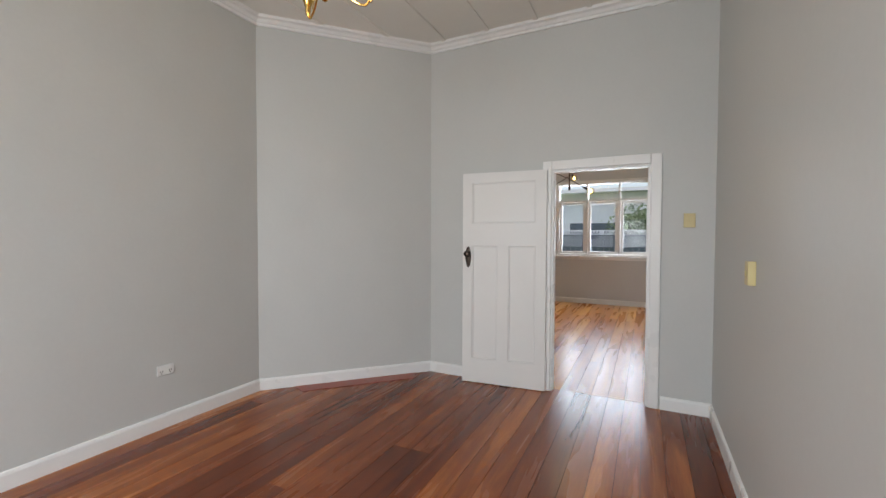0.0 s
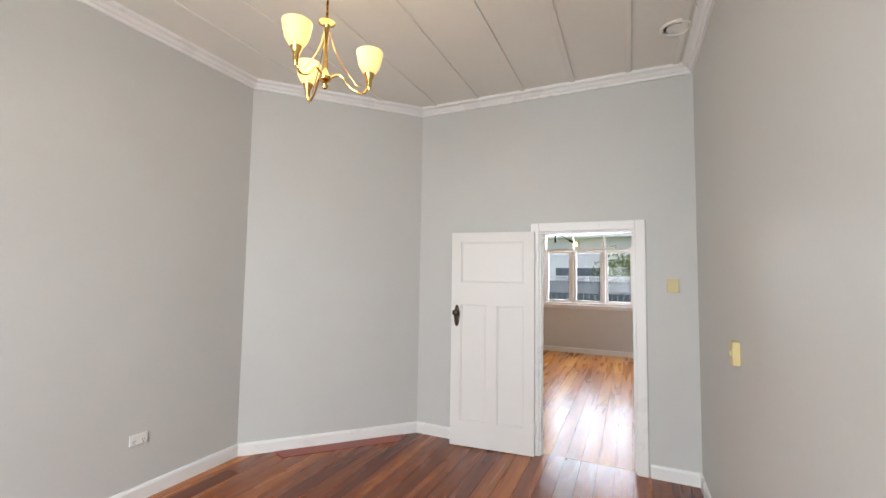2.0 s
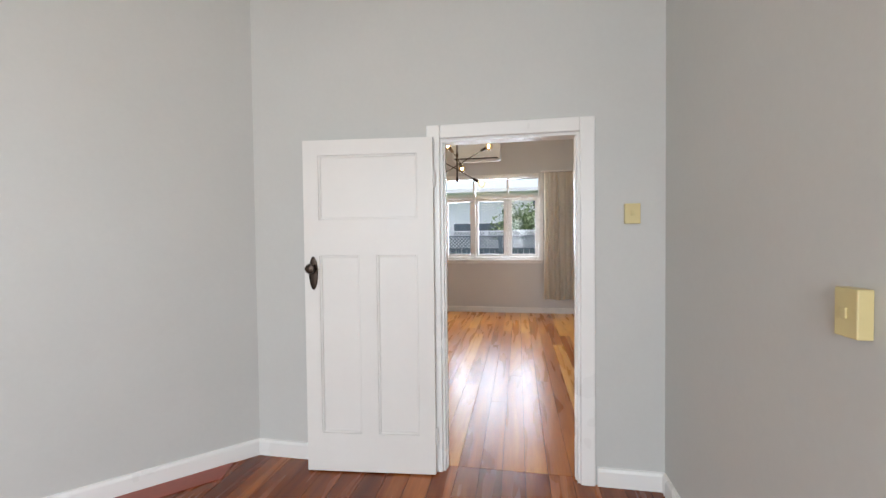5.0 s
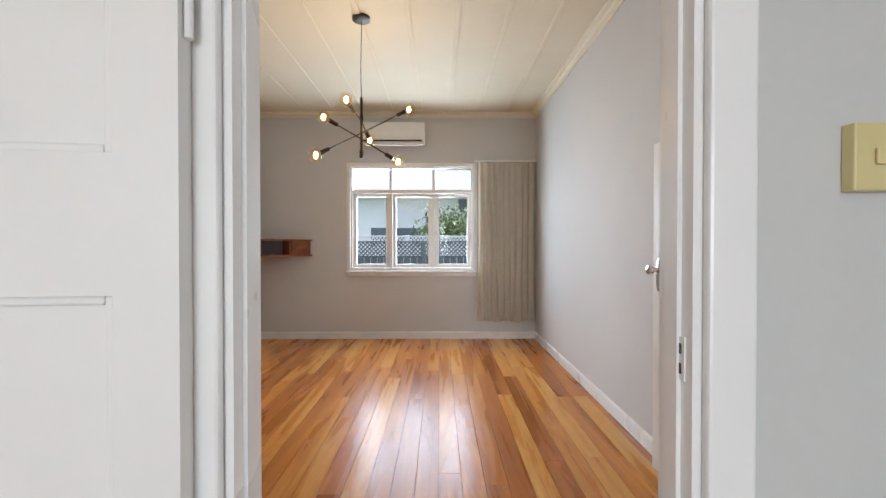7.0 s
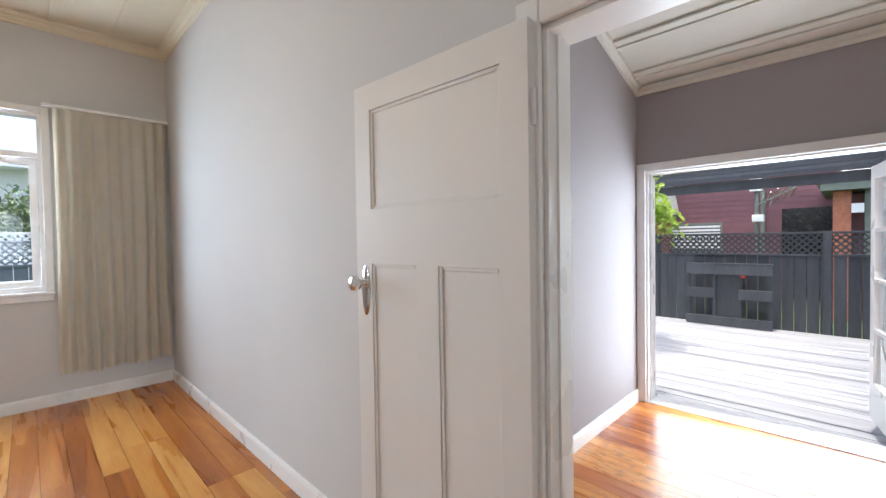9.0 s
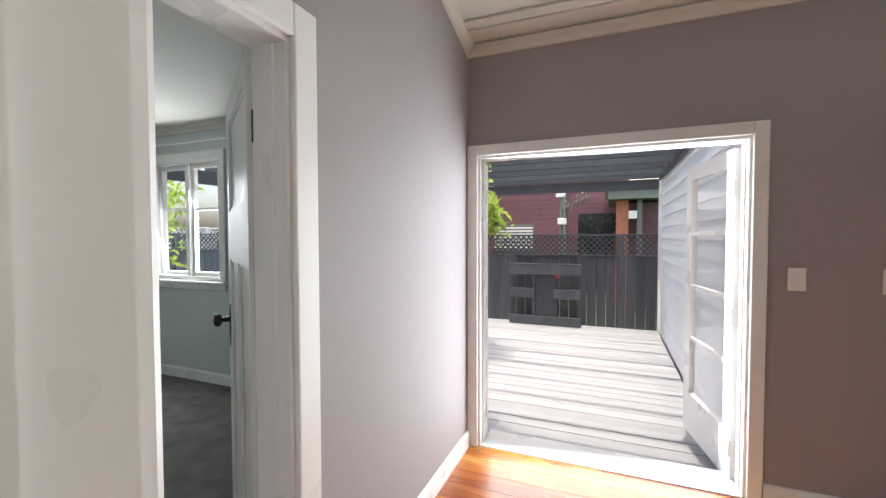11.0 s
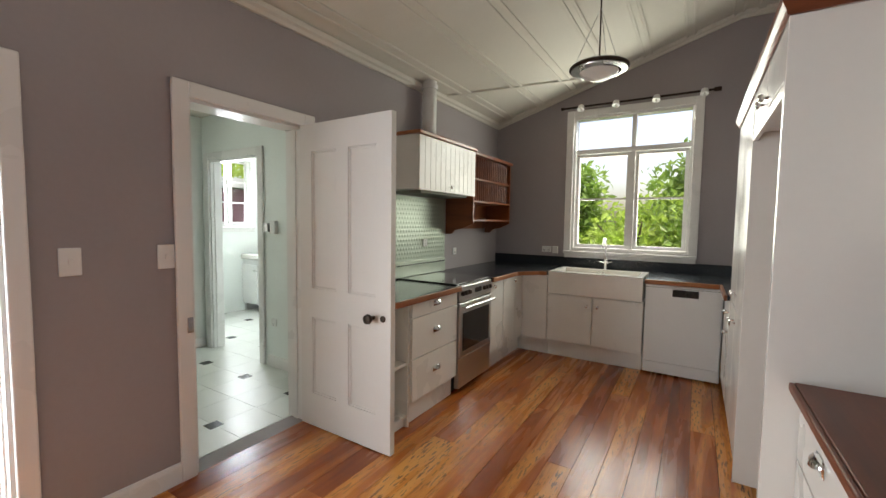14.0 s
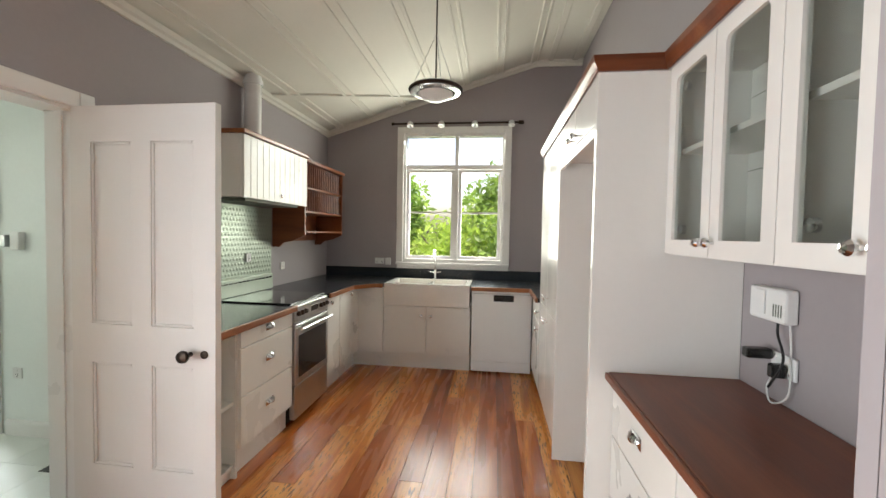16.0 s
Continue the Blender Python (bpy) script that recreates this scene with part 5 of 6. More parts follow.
part("case", boxes((0.8785, 0.96, 3.40, 3.44, 1.0, 1.035), bevel=0.008), BLACK, pp)
part("plug", boxes((0.8785, 0.92, 3.47, 3.50, 0.955, 1.0), bevel=0.006), BLACK, pp)
part("lead", tube(bend([(0.90, 3.485, 0.96), (0.93, 3.50, 0.93), (0.91, 3.53, 1.02), (0.89, 3.47, 1.09), (0.885, 3.46, 1.13)]), 0.004, 6), WIRE_BLACK, pp, "black lead", smooth=True)
wc = thing("cable", (0.87, 3.5, 0.865), "thin white cable looping from the modem", "cable")
part("lead", tube(bend([(0.875, 3.43, 0.95), (0.885, 3.42, 0.90), (0.90, 3.47, 0.867), (0.885, 3.52, 0.91), (0.875, 3.51, 1.03), (0.875, 3.50, 1.13)]), 0.003, 6), PLASTIC, wc, smooth=True)

# range hood cupboard, flue, plate rack, splashback
hd = thing("range_hood_cabinet", (3.68, 1.75, 1.62), "white grooved range-hood cupboard with a rimu top", "range hood")
part("body", boxes((3.535, 3.868, 1.335, 2.29, 1.63, 2.06)), CABINET, hd)
d = part("door", boxes((3.5165, 3.534, 1.337, 2.288, 1.625, 2.055)), CABINET, hd, "tongue-and-groove lift-up door")
n = 12
for i in range(n):
    y = 1.337 + (2.288 - 1.337) * i / n
    part("board", boxes((3.513, 3.5163, y + 0.0008, y + (2.288 - 1.337) / n - 0.0008, 1.625, 2.055), bevel=0.0025), CABINET, d)
knob(d, (3.513, 1.83, 1.675), (-1, 0, 0), r=0.014)
part("crown", boxes((3.495, 3.868, 1.325, 2.31, 2.0615, 2.09), bevel=0.006), RIMU_EDGE, hd, "rimu top moulding")
part("filter", boxes((3.56, 3.85, 1.42, 2.2, 1.605, 1.629), bevel=0.003), GREENGREY, hd, "steel extractor underside")
fl = thing("flue", (3.78, 1.76, 2.09), "white painted round flue pipe through the ceiling", "flue")
part("pipe", rods(((3.78, 1.76, 2.0905), (3.78, 1.76, slope_z(3.78) + 0.03), 0.065), seg=20), WHITE, fl, smooth=True)
part("collar", rods(((3.78, 1.76, slope_z(3.78) - 0.075), (3.78, 1.76, slope_z(3.78) - 0.035), 0.078), seg=20), WHITE, fl, smooth=True)

rk = thing("plate_rack", (3.7, 0.85, 1.25), "red-brown wooden wall plate rack", "plate rack")
for y in (1.28, 0.36):
    pts = [(3.868, 1.25), (3.80, 1.25), (3.76, 1.29), (3.66, 1.31), (3.55, 1.36), (3.55, 2.04), (3.868, 2.04)]
    bm = bmesh.new()
    f = bm.faces.new([bm.verts.new((a, y, b)) for a, b in pts])
    r = bmesh.ops.extrude_face_region(bm, geom=[f])
    bmesh.ops.translate(bm, vec=(0, 0.02, 0), verts=[v for v in r["geom"] if isinstance(v, bmesh.types.BMVert)])
    part("side", bm, RED_WOOD, rk)
part("back", boxes((3.855, 3.868, 0.3805, 1.2795, 1.30, 2.04)), RED_WOOD, rk)
part("crown", boxes((3.53, 3.868, 0.335, 1.305, 2.0405, 2.075), bevel=0.008), RED_WOOD, rk)
for z0 in (1.385, 1.575, 1.80):
    part("shelf", boxes((3.555, 3.8545, 0.3805, 1.2795, z0, z0 + 0.018)), RED_WOOD, rk)
for i in range(18):
    y = 0.42 + i * 0.048
    part("dowel", rods(((3.585, y, 1.8185), (3.585, y, 2.04), 0.009), seg=8), RED_WOOD, rk)
    part("dowel", rods(((3.585, y, 1.5935), (3.585, y, 1.80), 0.009), seg=8), RED_WOOD, rk)

sp = thing("splashback", (3.868, 1.86, 0.91), "embossed pressed-metal splashback behind the oven", "splashback")
bm = boxes((3.863, 3.8685, 1.325, 2.75, 0.905, 1.60))
for i in range(35):
    for j in range(17):
        y, z0 = 1.345 + i * 0.041 + (0.02 if j % 2 else 0), 0.925 + j * 0.04
        if y < 2.735:
            r = bmesh.ops.create_cone(bm, cap_ends=True, segments=6, radius1=0.016, radius2=0.006, depth=0.004, matrix=Matrix.Translation((3.861, y, z0)) @ pose(0, 0, 0, 0, -90, 0))
part("sheet", bm, SPLASH, sp)
power_socket((3.858, 1.70, 1.17), 180, "grey-green single power point on the splashback", False)
power_socket((3.868, 1.12, 1.06), 180, "white single power point above the worktop", False)
power_socket((3.19, 0.033, 1.06), 90, "white power socket on the wall beside the window")
ph = thing("socket_timer", (3.10, 0.036, 1.06), "small white plug-in timer on the wall", "timer")
part("case", boxes((3.05, 3.115, 0.0335, 0.065, 1.015, 1.10), bevel=0.006), PLASTIC, ph)

# kitchen pendant
kl = thing("bowl_pendant_lamp", (2.23, 2.1, 2.30), "bronze-rimmed frosted glass bowl pendant lamp", "pendant lamp")
kz = slope_z(2.23)
part("bowl", lathe([(0.002, 0.0), (0.05, 0.008), (0.10, 0.03), (0.135, 0.07), (0.13, 0.072), (0.09, 0.036), (0.002, 0.014)], None, 28), FROST, kl, "frosted white glass bowl", local=True, smooth=True)
part("rim", lathe([(0.136, 0.055), (0.172, 0.062), (0.18, 0.085), (0.172, 0.098), (0.14, 0.10), (0.136, 0.09), (0.136, 0.055)], None, 32), STEEL, kl, "bronze metal rim", local=True, smooth=True)
part("band", lathe([(0.1805, 0.068), (0.186, 0.074), (0.186, 0.084), (0.1805, 0.09), (0.1805, 0.068)], None, 32), DARK_METAL, kl, local=True, smooth=True)
for a in (20, 140, 260):
    r = pose(0, 0, 0, 0, 0, a)
    part("wire", rods((r @ Vector((0.16, 0, 0.09)), (0, 0, 0.46), 0.0022), seg=6), STEEL, kl, local=True)
part("cord", rods(((0, 0, 0.10), (0, 0, kz - 2.30 - 0.03), 0.005), seg=8), DARK_METAL, kl, local=True)
part("ceiling_rose", rods(((0, 0, kz - 2.335), (0, 0, kz - 2.30 + 0.012), 0.055), seg=20), WHITE, kl, local=True, smooth=True)

# light bar above the window
tl = thing("spotlight_bar", (2.3, 0.08, 2.70), "dark metal bar with four small white spotlights over the window", "track light")
part("bar", rods(((1.53, 0.085, 2.70), (3.04, 0.085, 2.70), 0.011), ((1.50, 0.085, 2.70), (1.56, 0.085, 2.70), 0.022), ((3.02, 0.085, 2.70), (3.05, 0.085, 2.70), 0.018)), DARK_METAL, tl, smooth=True)
for x in (1.66, 2.84):
    part("bracket", rods(((x, 0.031, 2.70), (x, 0.08, 2.70), 0.01)), DARK_METAL, tl)
for x in (1.64, 2.06, 2.45, 2.82):
    s = part("spotlight", lathe([(0.012, 0.03), (0.03, 0.02), (0.038, -0.03), (0.03, -0.032), (0.004, -0.01)], Matrix.Translation((x, 0.115, 2.685)) @ pose(0, 0, 0, 25), 16), PLASTIC, tl, "white glass spotlight", smooth=True)

switch_plate("light_switch", (3.87, 4.32, 1.18), 180, 0.075, 0.118, PLASTIC, "white light switch on the mauve-grey wall", group="kitchen switches")
switch_plate("light_switch", (3.868, 3.955, 1.18), 180, 0.075, 0.118, PLASTIC, "white light switch beside the laundry door frame", group="kitchen switches")
lk = thing("strike_plate", (3.86, 3.82, 0.82), "worn brass strike plate on the laundry door jamb", "strike plate")
part("plate", boxes((3.838, 3.8435, 3.845, 3.875, 0.78, 0.86), bevel=0.001), CHROME, lk)

# ---------------------------------------------------------------- french doors


def french_leaf(hinge, angle, label):
    root = thing("french_door", (hinge[0], hinge[1], -0.01), label, "door", "french doors", turn=angle)
    w, h, t = 0.73, 1.90, 0.04
    s = 0.095
    zs = [0.30] + [0.30 + (h - 0.10 - 0.30) * k / 4 for k in range(1, 5)]
    part("frame", boxes((0, s, -t / 2, t / 2, 0, h), (w - s, w, -t / 2, t / 2, 0, h), (s, w - s, -t / 2, t / 2, 0, 0.28), (s, w - s, -t / 2, t / 2, h - 0.10, h)), WHITE, root, local=True)
    for z0 in zs[1:-1]:
        part("glazing_bar", boxes((s, w - s, -0.016, 0.016, z0 - 0.014, z0 + 0.014), bevel=0.003), WHITE, root, local=True)
    edges = [0.28] + zs[1:-1] + [h - 0.10]
    for a, b in zip(edges, edges[1:]):
        p = part("pane", boxes((s - 0.004, w - s + 0.004, -0.002, 0.002, a + 0.005, b - 0.005)), GLASS, root, local=True)
        p.visible_shadow = False
    for hz in (0.2, 0.95, 1.68):
        part("hinge", rods(((-0.004, 0.024, hz - 0.045), (-0.004, 0.024, hz + 0.045), 0.008)), STEEL, root, "steel butt hinge", local=True, smooth=True)
    return root


french_leaf((4.035, 4.53), 10, "white glazed french door opened out onto the deck")
french_leaf((4.035, 5.985), 84, "white glazed french door opened back against the wall")
setting("threshold", boxes((3.872, 4.12, 4.53, 5.98, -0.06, 0.006), bevel=0.004), WHITE, "white painted door sill", "door sill")

# ---------------------------------------------------------------- laundry and bathroom
lf = setting("floor_laundry", boxes((4.002, 7.55, 0.88, 4.40, -0.1, -0.006)), GROUT, "white tiled floor with black insets", "floor")
P = 0.31
gx, gy = 4.315, 2.875
small = boxes((-0.045, 0.045, -0.045, 0.045, 0, 0.0075))
me_small = bpy.data.meshes.new("inset_tile")
small.to_mesh(me_small)
small.free()
me_small.materials.append(TILE_BLACK)
big = {}
for i in range(-1, 11):
    for j in range(-6, 5):
        x, y = gx + (i + 0.5) * P, gy + (j + 0.5) * P
        if not (4.10 < x < 7.45 and 0.98 < y < 4.35):
            continue
        # each tile is clipped at the one corner where an inset sits
        sx = -1 if i % 2 == 0 else 1
        sy = -1 if j % 2 == 0 else 1
        if (sx, sy) not in big:
            h = P / 2 - 0.0015
            c = 0.0465
            pts = [(h, h), (-h, h), (-h, -h + c), (-h + c, -h + c), (-h + c, -h), (h, -h)]
            bm = prism([(-sx * a, -sy * b) for a, b in pts], -0.006, 0.0)
            bmesh.ops.recalc_face_normals(bm, faces=bm.faces)
            me = bpy.data.meshes.new("tile")
            bm.to_mesh(me)
            bm.free()
            me.materials.append(TILE_WHITE)
            big[(sx, sy)] = me
        o = new("tile", big[(sx, sy)])
        o.parent, o.location = lf, (x, y, 0.0015)
for i in range(0, 6):
    for j in range(-3, 3):
        x, y = gx + 2 * i * P, gy + 2 * j * P
        if 4.05 < x < 7.4 and 1.02 < y < 4.3:
            o = new("inset_tile", me_small)
            o.parent, o.location = lf, (x, y, -0.006)
va = thing("vanity_unit", (7.07, 1.16, 0), "white vanity cupboard with a ceramic basin top", "vanity")
part("body", boxes((6.72, 7.42, 1.003, 1.31, 0.12, 0.78)), PLASTIC, va)
for x0, x1 in ((6.725, 7.067), (7.073, 7.415)):
    d = front(va, "door", x0, x1, 1.3105, 1.328, 0.14, 0.70, PLASTIC)
    knob(d, (7.04 if x0 < 7 else 7.10, 1.328, 0.62), (0, 1, 0), r=0.012)
part("basin", boxes((6.70, 7.425, 1.003, 1.35, 0.7805, 0.86), bevel=0.02), CERAMIC, va, "white ceramic basin top")
for x in (6.75, 7.39):
    for y in (1.05, 1.28):
        part("leg", boxes((x - 0.02, x + 0.02, y - 0.02, y + 0.02, 0.002, 0.12)), PLASTIC, va)
tw = thing("towel_ring", (7.43, 1.95, 1.05), "chrome towel ring on the bathroom wall", "towel ring")
part("mount", rods(((7.429, 1.95, 1.12), (7.38, 1.95, 1.12), 0.014)), CHROME, tw, smooth=True)
part("ring", lathe([(0.075, -0.004), (0.079, 0), (0.075, 0.004), (0.071, 0), (0.075, -0.004)], Matrix.Translation((7.375, 1.95, 1.05)) @ pose(0, 0, 0, 0, 90, 0), 24), CHROME, tw, smooth=True)
tb = thing("tap_valves", (4.97, 2.58, 1.2), "small grey and white valve box on the laundry wall", "valve")
part("case", boxes((4.86, 4.93, 2.581, 2.62, 1.24, 1.36), bevel=0.005), PLASTIC, tb)
part("valve", boxes((4.945, 5.0, 2.581, 2.635, 1.26, 1.34), bevel=0.005), STEEL, tb)
power_socket((4.93, 2.58, 0.42), 90, "white power socket low on the laundry wall", False)

# ---------------------------------------------------------------- bedroom
ds = thing("dresser", (3.1, 10.05, 0), "pale blue-white drawer dresser with a timber top", "dresser")
part("body", boxes((1.9, 4.045, 9.80, 10.325, 0.09, 0.80)), CABINET, ds)
part("plinth", boxes((1.9, 4.045, 9.82, 10.325, 0.005, 0.0895)), CABINET, ds)
for x0, x1 in ((1.905, 2.61), (2.615, 3.325), (3.33, 4.04)):
    for z0, z1 in ((0.10, 0.325), (0.331, 0.56), (0.566, 0.79)):
        d = front(ds, "drawer", x0, x1, 9.78, 9.7995, z0, z1)
        for kx in (x0 + 0.13, x1 - 0.13):
            knob(d, (kx, 9.78, (z0 + z1) / 2), (0, -1, 0), DARK_METAL, 0.014)
part("top", boxes((1.88, 4.046, 9.76, 10.326, 0.8005, 0.835), bevel=0.004), RIMU_EDGE, ds, "varnished timber top")
setting("trim_bedroom", boxes((1.46, 4.048, 10.30, 10.327, 0.836, 0.93)), WHITE, "white upstand behind the dresser", "trim")
curtain("curtain", "x", 3.985, 9.42, 9.93, 0.80, 2.28, CURTAIN_W, "white gathered curtain beside the bedroom window", 6, 0.035)
rl = thing("curtain_rod", (3.985, 9.0, 2.2), "thin white curtain rod", "curtain rod")
part("rod", rods(((3.985, 8.2, 2.29), (3.985, 10.0, 2.29), 0.008)), WHITE, rl, smooth=True)
part("bracket", boxes((3.985, 4.049, 9.6, 9.615, 2.28, 2.30)), WHITE, rl)
bl = thing("ceiling_light", (2.70, 7.86, 2.46), "round flush ceiling light with a dark rim", "ceiling light")
part("rim", lathe([(0.20, -0.0005), (0.205, -0.05), (0.195, -0.055), (0.185, -0.0005)], None, 28), DARK_METAL, bl, local=True, smooth=True)
part("diffuser", lathe([(0.19, -0.03), (0.185, -0.055), (0.10, -0.068), (0.002, -0.07)], None, 28), FROST, bl, local=True, smooth=True)

# ---------------------------------------------------------------- outside
dk = setting("deck", boxes((4.0, 8.62, 4.47, 12.9, -0.62, -0.16)), UNDER, "weathered grey timber deck", "deck")
n = 33
for i in range(n):
    x = 4.005 + i * 0.14
    part("deck_board", boxes((x, x + 0.134, 4.475, 12.9, -0.159, -0.128 + 0.002 * (i % 3)), bevel=0.003), DECK_WOOD, dk)

ew = wall("wall_outside", "y", 4.401, 4.43, 4.0, 8.6, -0.6, 2.9, BOARD_WHITE, label="white weatherboard outside wall")
bm = bmesh.new()
lap = pose(0, 0, 0, 6.5)
for i in range(18):
    z0 = -0.12 + i * 0.165
    part("weatherboard", boxes((4.04, 8.6, 4.435, 4.453, z0, z0 + 0.175), m=Matrix.Translation((0, 0, 0)) @ Matrix.Translation((0, 4.445, z0)) @ lap @ Matrix.Translation((0, -4.445, -z0))), BOARD_WHITE, ew)
part("corner_board", boxes((8.55, 8.62, 4.43, 4.485, -0.3, 2.9)), BOARD_WHITE, ew)
eb = wall("wall_outside_bedroom", "x", 4.171, 4.19, 6.14, 10.45, -0.6, 2.9, BOARD_WHITE, [BW], label="white weatherboard outside wall")

pg = thing("pergola", (6.3, 7.0, -0.13), "charcoal stained timber pergola over the deck", "pergola")
for i in range(9):
    x = 4.35 + i * 0.5
    part("rafter", boxes((x - 0.024, x + 0.024, 4.50, 10.4, 2.28, 2.43), bevel=0.003), CHARCOAL, pg)
part("beam", boxes((4.2, 8.5, 10.2, 10.25, 2.10, 2.279)), CHARCOAL, pg)
part("ledger", boxes((4.2, 8.5, 4.47, 4.499, 2.26, 2.45)), CHARCOAL, pg)
part("beam", boxes((8.42, 8.47, 4.5, 10.4, 2.12, 2.279)), CHARCOAL, pg)
for x, y in ((8.4, 10.1), (4.4, 10.1)):
    part("post", boxes((x - 0.05, x + 0.05, y - 0.05, y + 0.05, -0.127, 2.099)), CHARCOAL, pg)


def fence(name, p, length, turn, z0, top, lattice, mat, label, bay=2.37, start=0.0, boards=True, mat_lat=None):
    """Paling fence with a lattice topping, along +x before the turn; pieces under it."""
    root = thing(name, (p[0], p[1], z0), label, "fence", turn=turn)
    h = top - z0
    lb = lattice - z0
    nb = int(length / 0.15)
    for i in range(nb):
        part("paling", boxes((i * 0.15 + 0.004, i * 0.15 + 0.146, -0.012, 0.008, 0.02, lb - 0.03)), mat, root, local=True)
    for zz in (lb - 0.03, h - 0.03):
        part("rail", boxes((0, length, -0.03, 0.03, zz, zz + 0.035), bevel=0.004), mat, root, local=True)
    k = 0
    x = start
    while x <= length:
        part("post", boxes((x - 0.05, x + 0.05, -0.055, 0.045, 0.0, h + 0.01), bevel=0.006), mat, root, local=True)
        x += bay
    d = h - 0.03 - (lb + 0.005)
    me = []
    bm = bmesh.new()
    for s, off in ((1, -0.006), (-1, 0.006)):
        x = -d
        while x < length:
            a, b = (x, lb + 0.005), (x + d, h - 0.03)
            if s < 0:
                a, b = (x + d, lb + 0.005), (x, h - 0.03)
            mid = Vector(((a[0] + b[0]) / 2, off, (a[1] + b[1]) / 2))
            if 0.03 < min(a[0], b[0]) and max(a[0], b[0]) < length:
                L_ = d * math.sqrt(2)
                box(bm, -L_ / 2, L_ / 2, -0.0055, 0.0055, -0.013, 0.013, m=Matrix.Translation(mid) @ pose(0, 0, 0, 0, -45 * s, 0))
            x += 0.095
    o = part("lattice", bm, mat_lat or mat, root, "crossed diagonal lattice", local=True)
    return root


fence("fence", (8.66, 3.6), 10.0, 90, -0.6, 1.42, 1.08, CHARCOAL, "charcoal stained paling fence with a lattice top", start=1.42)
BLUEGREY = material("blue_grey_fence_stain", (0.085, 0.11, 0.13), 0.6, vary=0.2, scale=4, stretch=(1, 1, 0.2), rnd=0.1)
fence("fence", (-5.0, 13.0), 13.6, 0, -0.62, 1.46, 1.13, BLUEGREY, "blue-grey paling fence with a lattice top", bay=1.8, start=0.9)
PALE_LAT = material("white_lattice_paint", (0.75, 0.77, 0.78), 0.5, vary=0.05)
fence("fence", (-7.0, 14.6), 16.0, 0, -0.62, 1.62, 1.33, PALE_LAT, "white painted lattice-topped fence behind", bay=2.4, start=1.2)

# slatted planter frame against the fence
pl = thing("planter_frame", (8.5, 6.23, -0.126), "charcoal timber pallet planter leaning on the fence", "planter")
for y in (5.66, 6.05, 6.41, 6.79):
    part("upright", boxes((8.40, 8.44, y - 0.025, y + 0.025, -0.125, 0.90)), CHARCOAL, pl)
part("rail", boxes((8.36, 8.3995, 5.63, 6.82, 0.74, 0.91), bevel=0.003), CHARCOAL, pl)
part("rail", boxes((8.36, 8.3995, 5.63, 6.82, -0.12, 0.03), bevel=0.003), CHARCOAL, pl)
for y0, y1 in ((5.63, 6.07), (6.39, 6.82)):
    part("rail", boxes((8.36, 8.3995, y0, y1, 0.34, 0.50), bevel=0.003), CHARCOAL, pl)
part("panel", boxes((8.4405, 8.46, 6.06, 6.40, -0.12, 0.90)), CHARCOAL, pl)
part("shelf_board", boxes((8.355, 8.46, 5.63, 6.82, 0.9105, 0.925)), CHARCOAL, pl)
part("tag", boxes((8.352, 8.3595, 5.98, 6.03, 0.70, 0.735)), RED_TAG, pl, "small red tag")

# neighbouring house beyond the fence
nh = thing("neighbour_house", (20, 8, -0.6), "maroon weatherboard two-storey house beyond the fence", "house")
part("wall", boxes((16.12, 24, 3.5, 9.9, -0.6, 6.2)), MAROON, nh)
for i in range(38):
    z0 = -0.4 + i * 0.17
    part("weatherboard", boxes((16.09, 16.118, 3.5, 9.9, z0, z0 + 0.16)), MAROON, nh)
for y0, y1, z0, z1 in ((7.75, 9.3, 0.9, 1.75), (7.6, 9.3, 3.62, 4.3)):
    wn_ = part("window", boxes((16.04, 16.089, y0, y1, z0, z1)), WINDOW_DARK, nh)
    part("frame", boxes((16.02, 16.0395, y0 - 0.06, y1 + 0.06, z1 + 0.001, z1 + 0.06), (16.02, 16.0395, y0 - 0.06, y1 + 0.06, z0 - 0.06, z0 - 0.001), (16.02, 16.0395, y0 - 0.06, y0, z0, z1), (16.02, 16.0395, y1, y1 + 0.06, z0, z1)), GREENGREY, wn_)
    if z0 < 2:
        for k in range(7):
            part("blind_slat", boxes((16.0, 16.019, y0, y1, z0 + 0.06 + k * 0.115, z0 + 0.13 + k * 0.115)), PLASTIC, wn_)
part("roof", boxes((15.5, 24.5, 3.0, 10.4, 6.21, 6.45)), ROOF_PALE, nh)
part("pipe", rods(((16.0, 6.65, -0.5), (16.0, 6.65, 6.1), 0.06)), GREENGREY, nh, "downpipe")
# No opening is cut: a black sheet on the wall paints its shade.
part("carport_opening", boxes((15.99, 16.03, 4.9, 6.2, -0.5, 2.15)), BLACK, nh, "black sheet painted as the shade in an open doorway")
an = thing("aerial_mast", (14.6, 6.55, 1.3), "television aerial on a short mast with a meter box", "aerial")
part("mast", rods(((14.6, 6.62, -0.6), (14.6, 6.62, 2.95), 0.05)), GREENGREY, an)
part("boom", rods(((14.55, 6.55, 2.25), (14.1, 5.75, 2.6), 0.02)), STEEL, an)
for k in range(6):
    c = Vector((14.55, 6.55, 2.25)).lerp(Vector((14.1, 5.75, 2.6)), k / 5)
    part("element", rods((c + Vector((-0.3, -0.12, 0.2)), c + Vector((0.3, 0.12, -0.2)), 0.014), seg=6), STEEL, an)
part("box", boxes((14.5, 14.7, 6.5, 6.78, 2.6, 2.95), bevel=0.02), PLASTIC, an)
part("box", boxes((14.5, 14.7, 6.45, 6.72, 1.75, 1.95), bevel=0.02), PLASTIC, an)

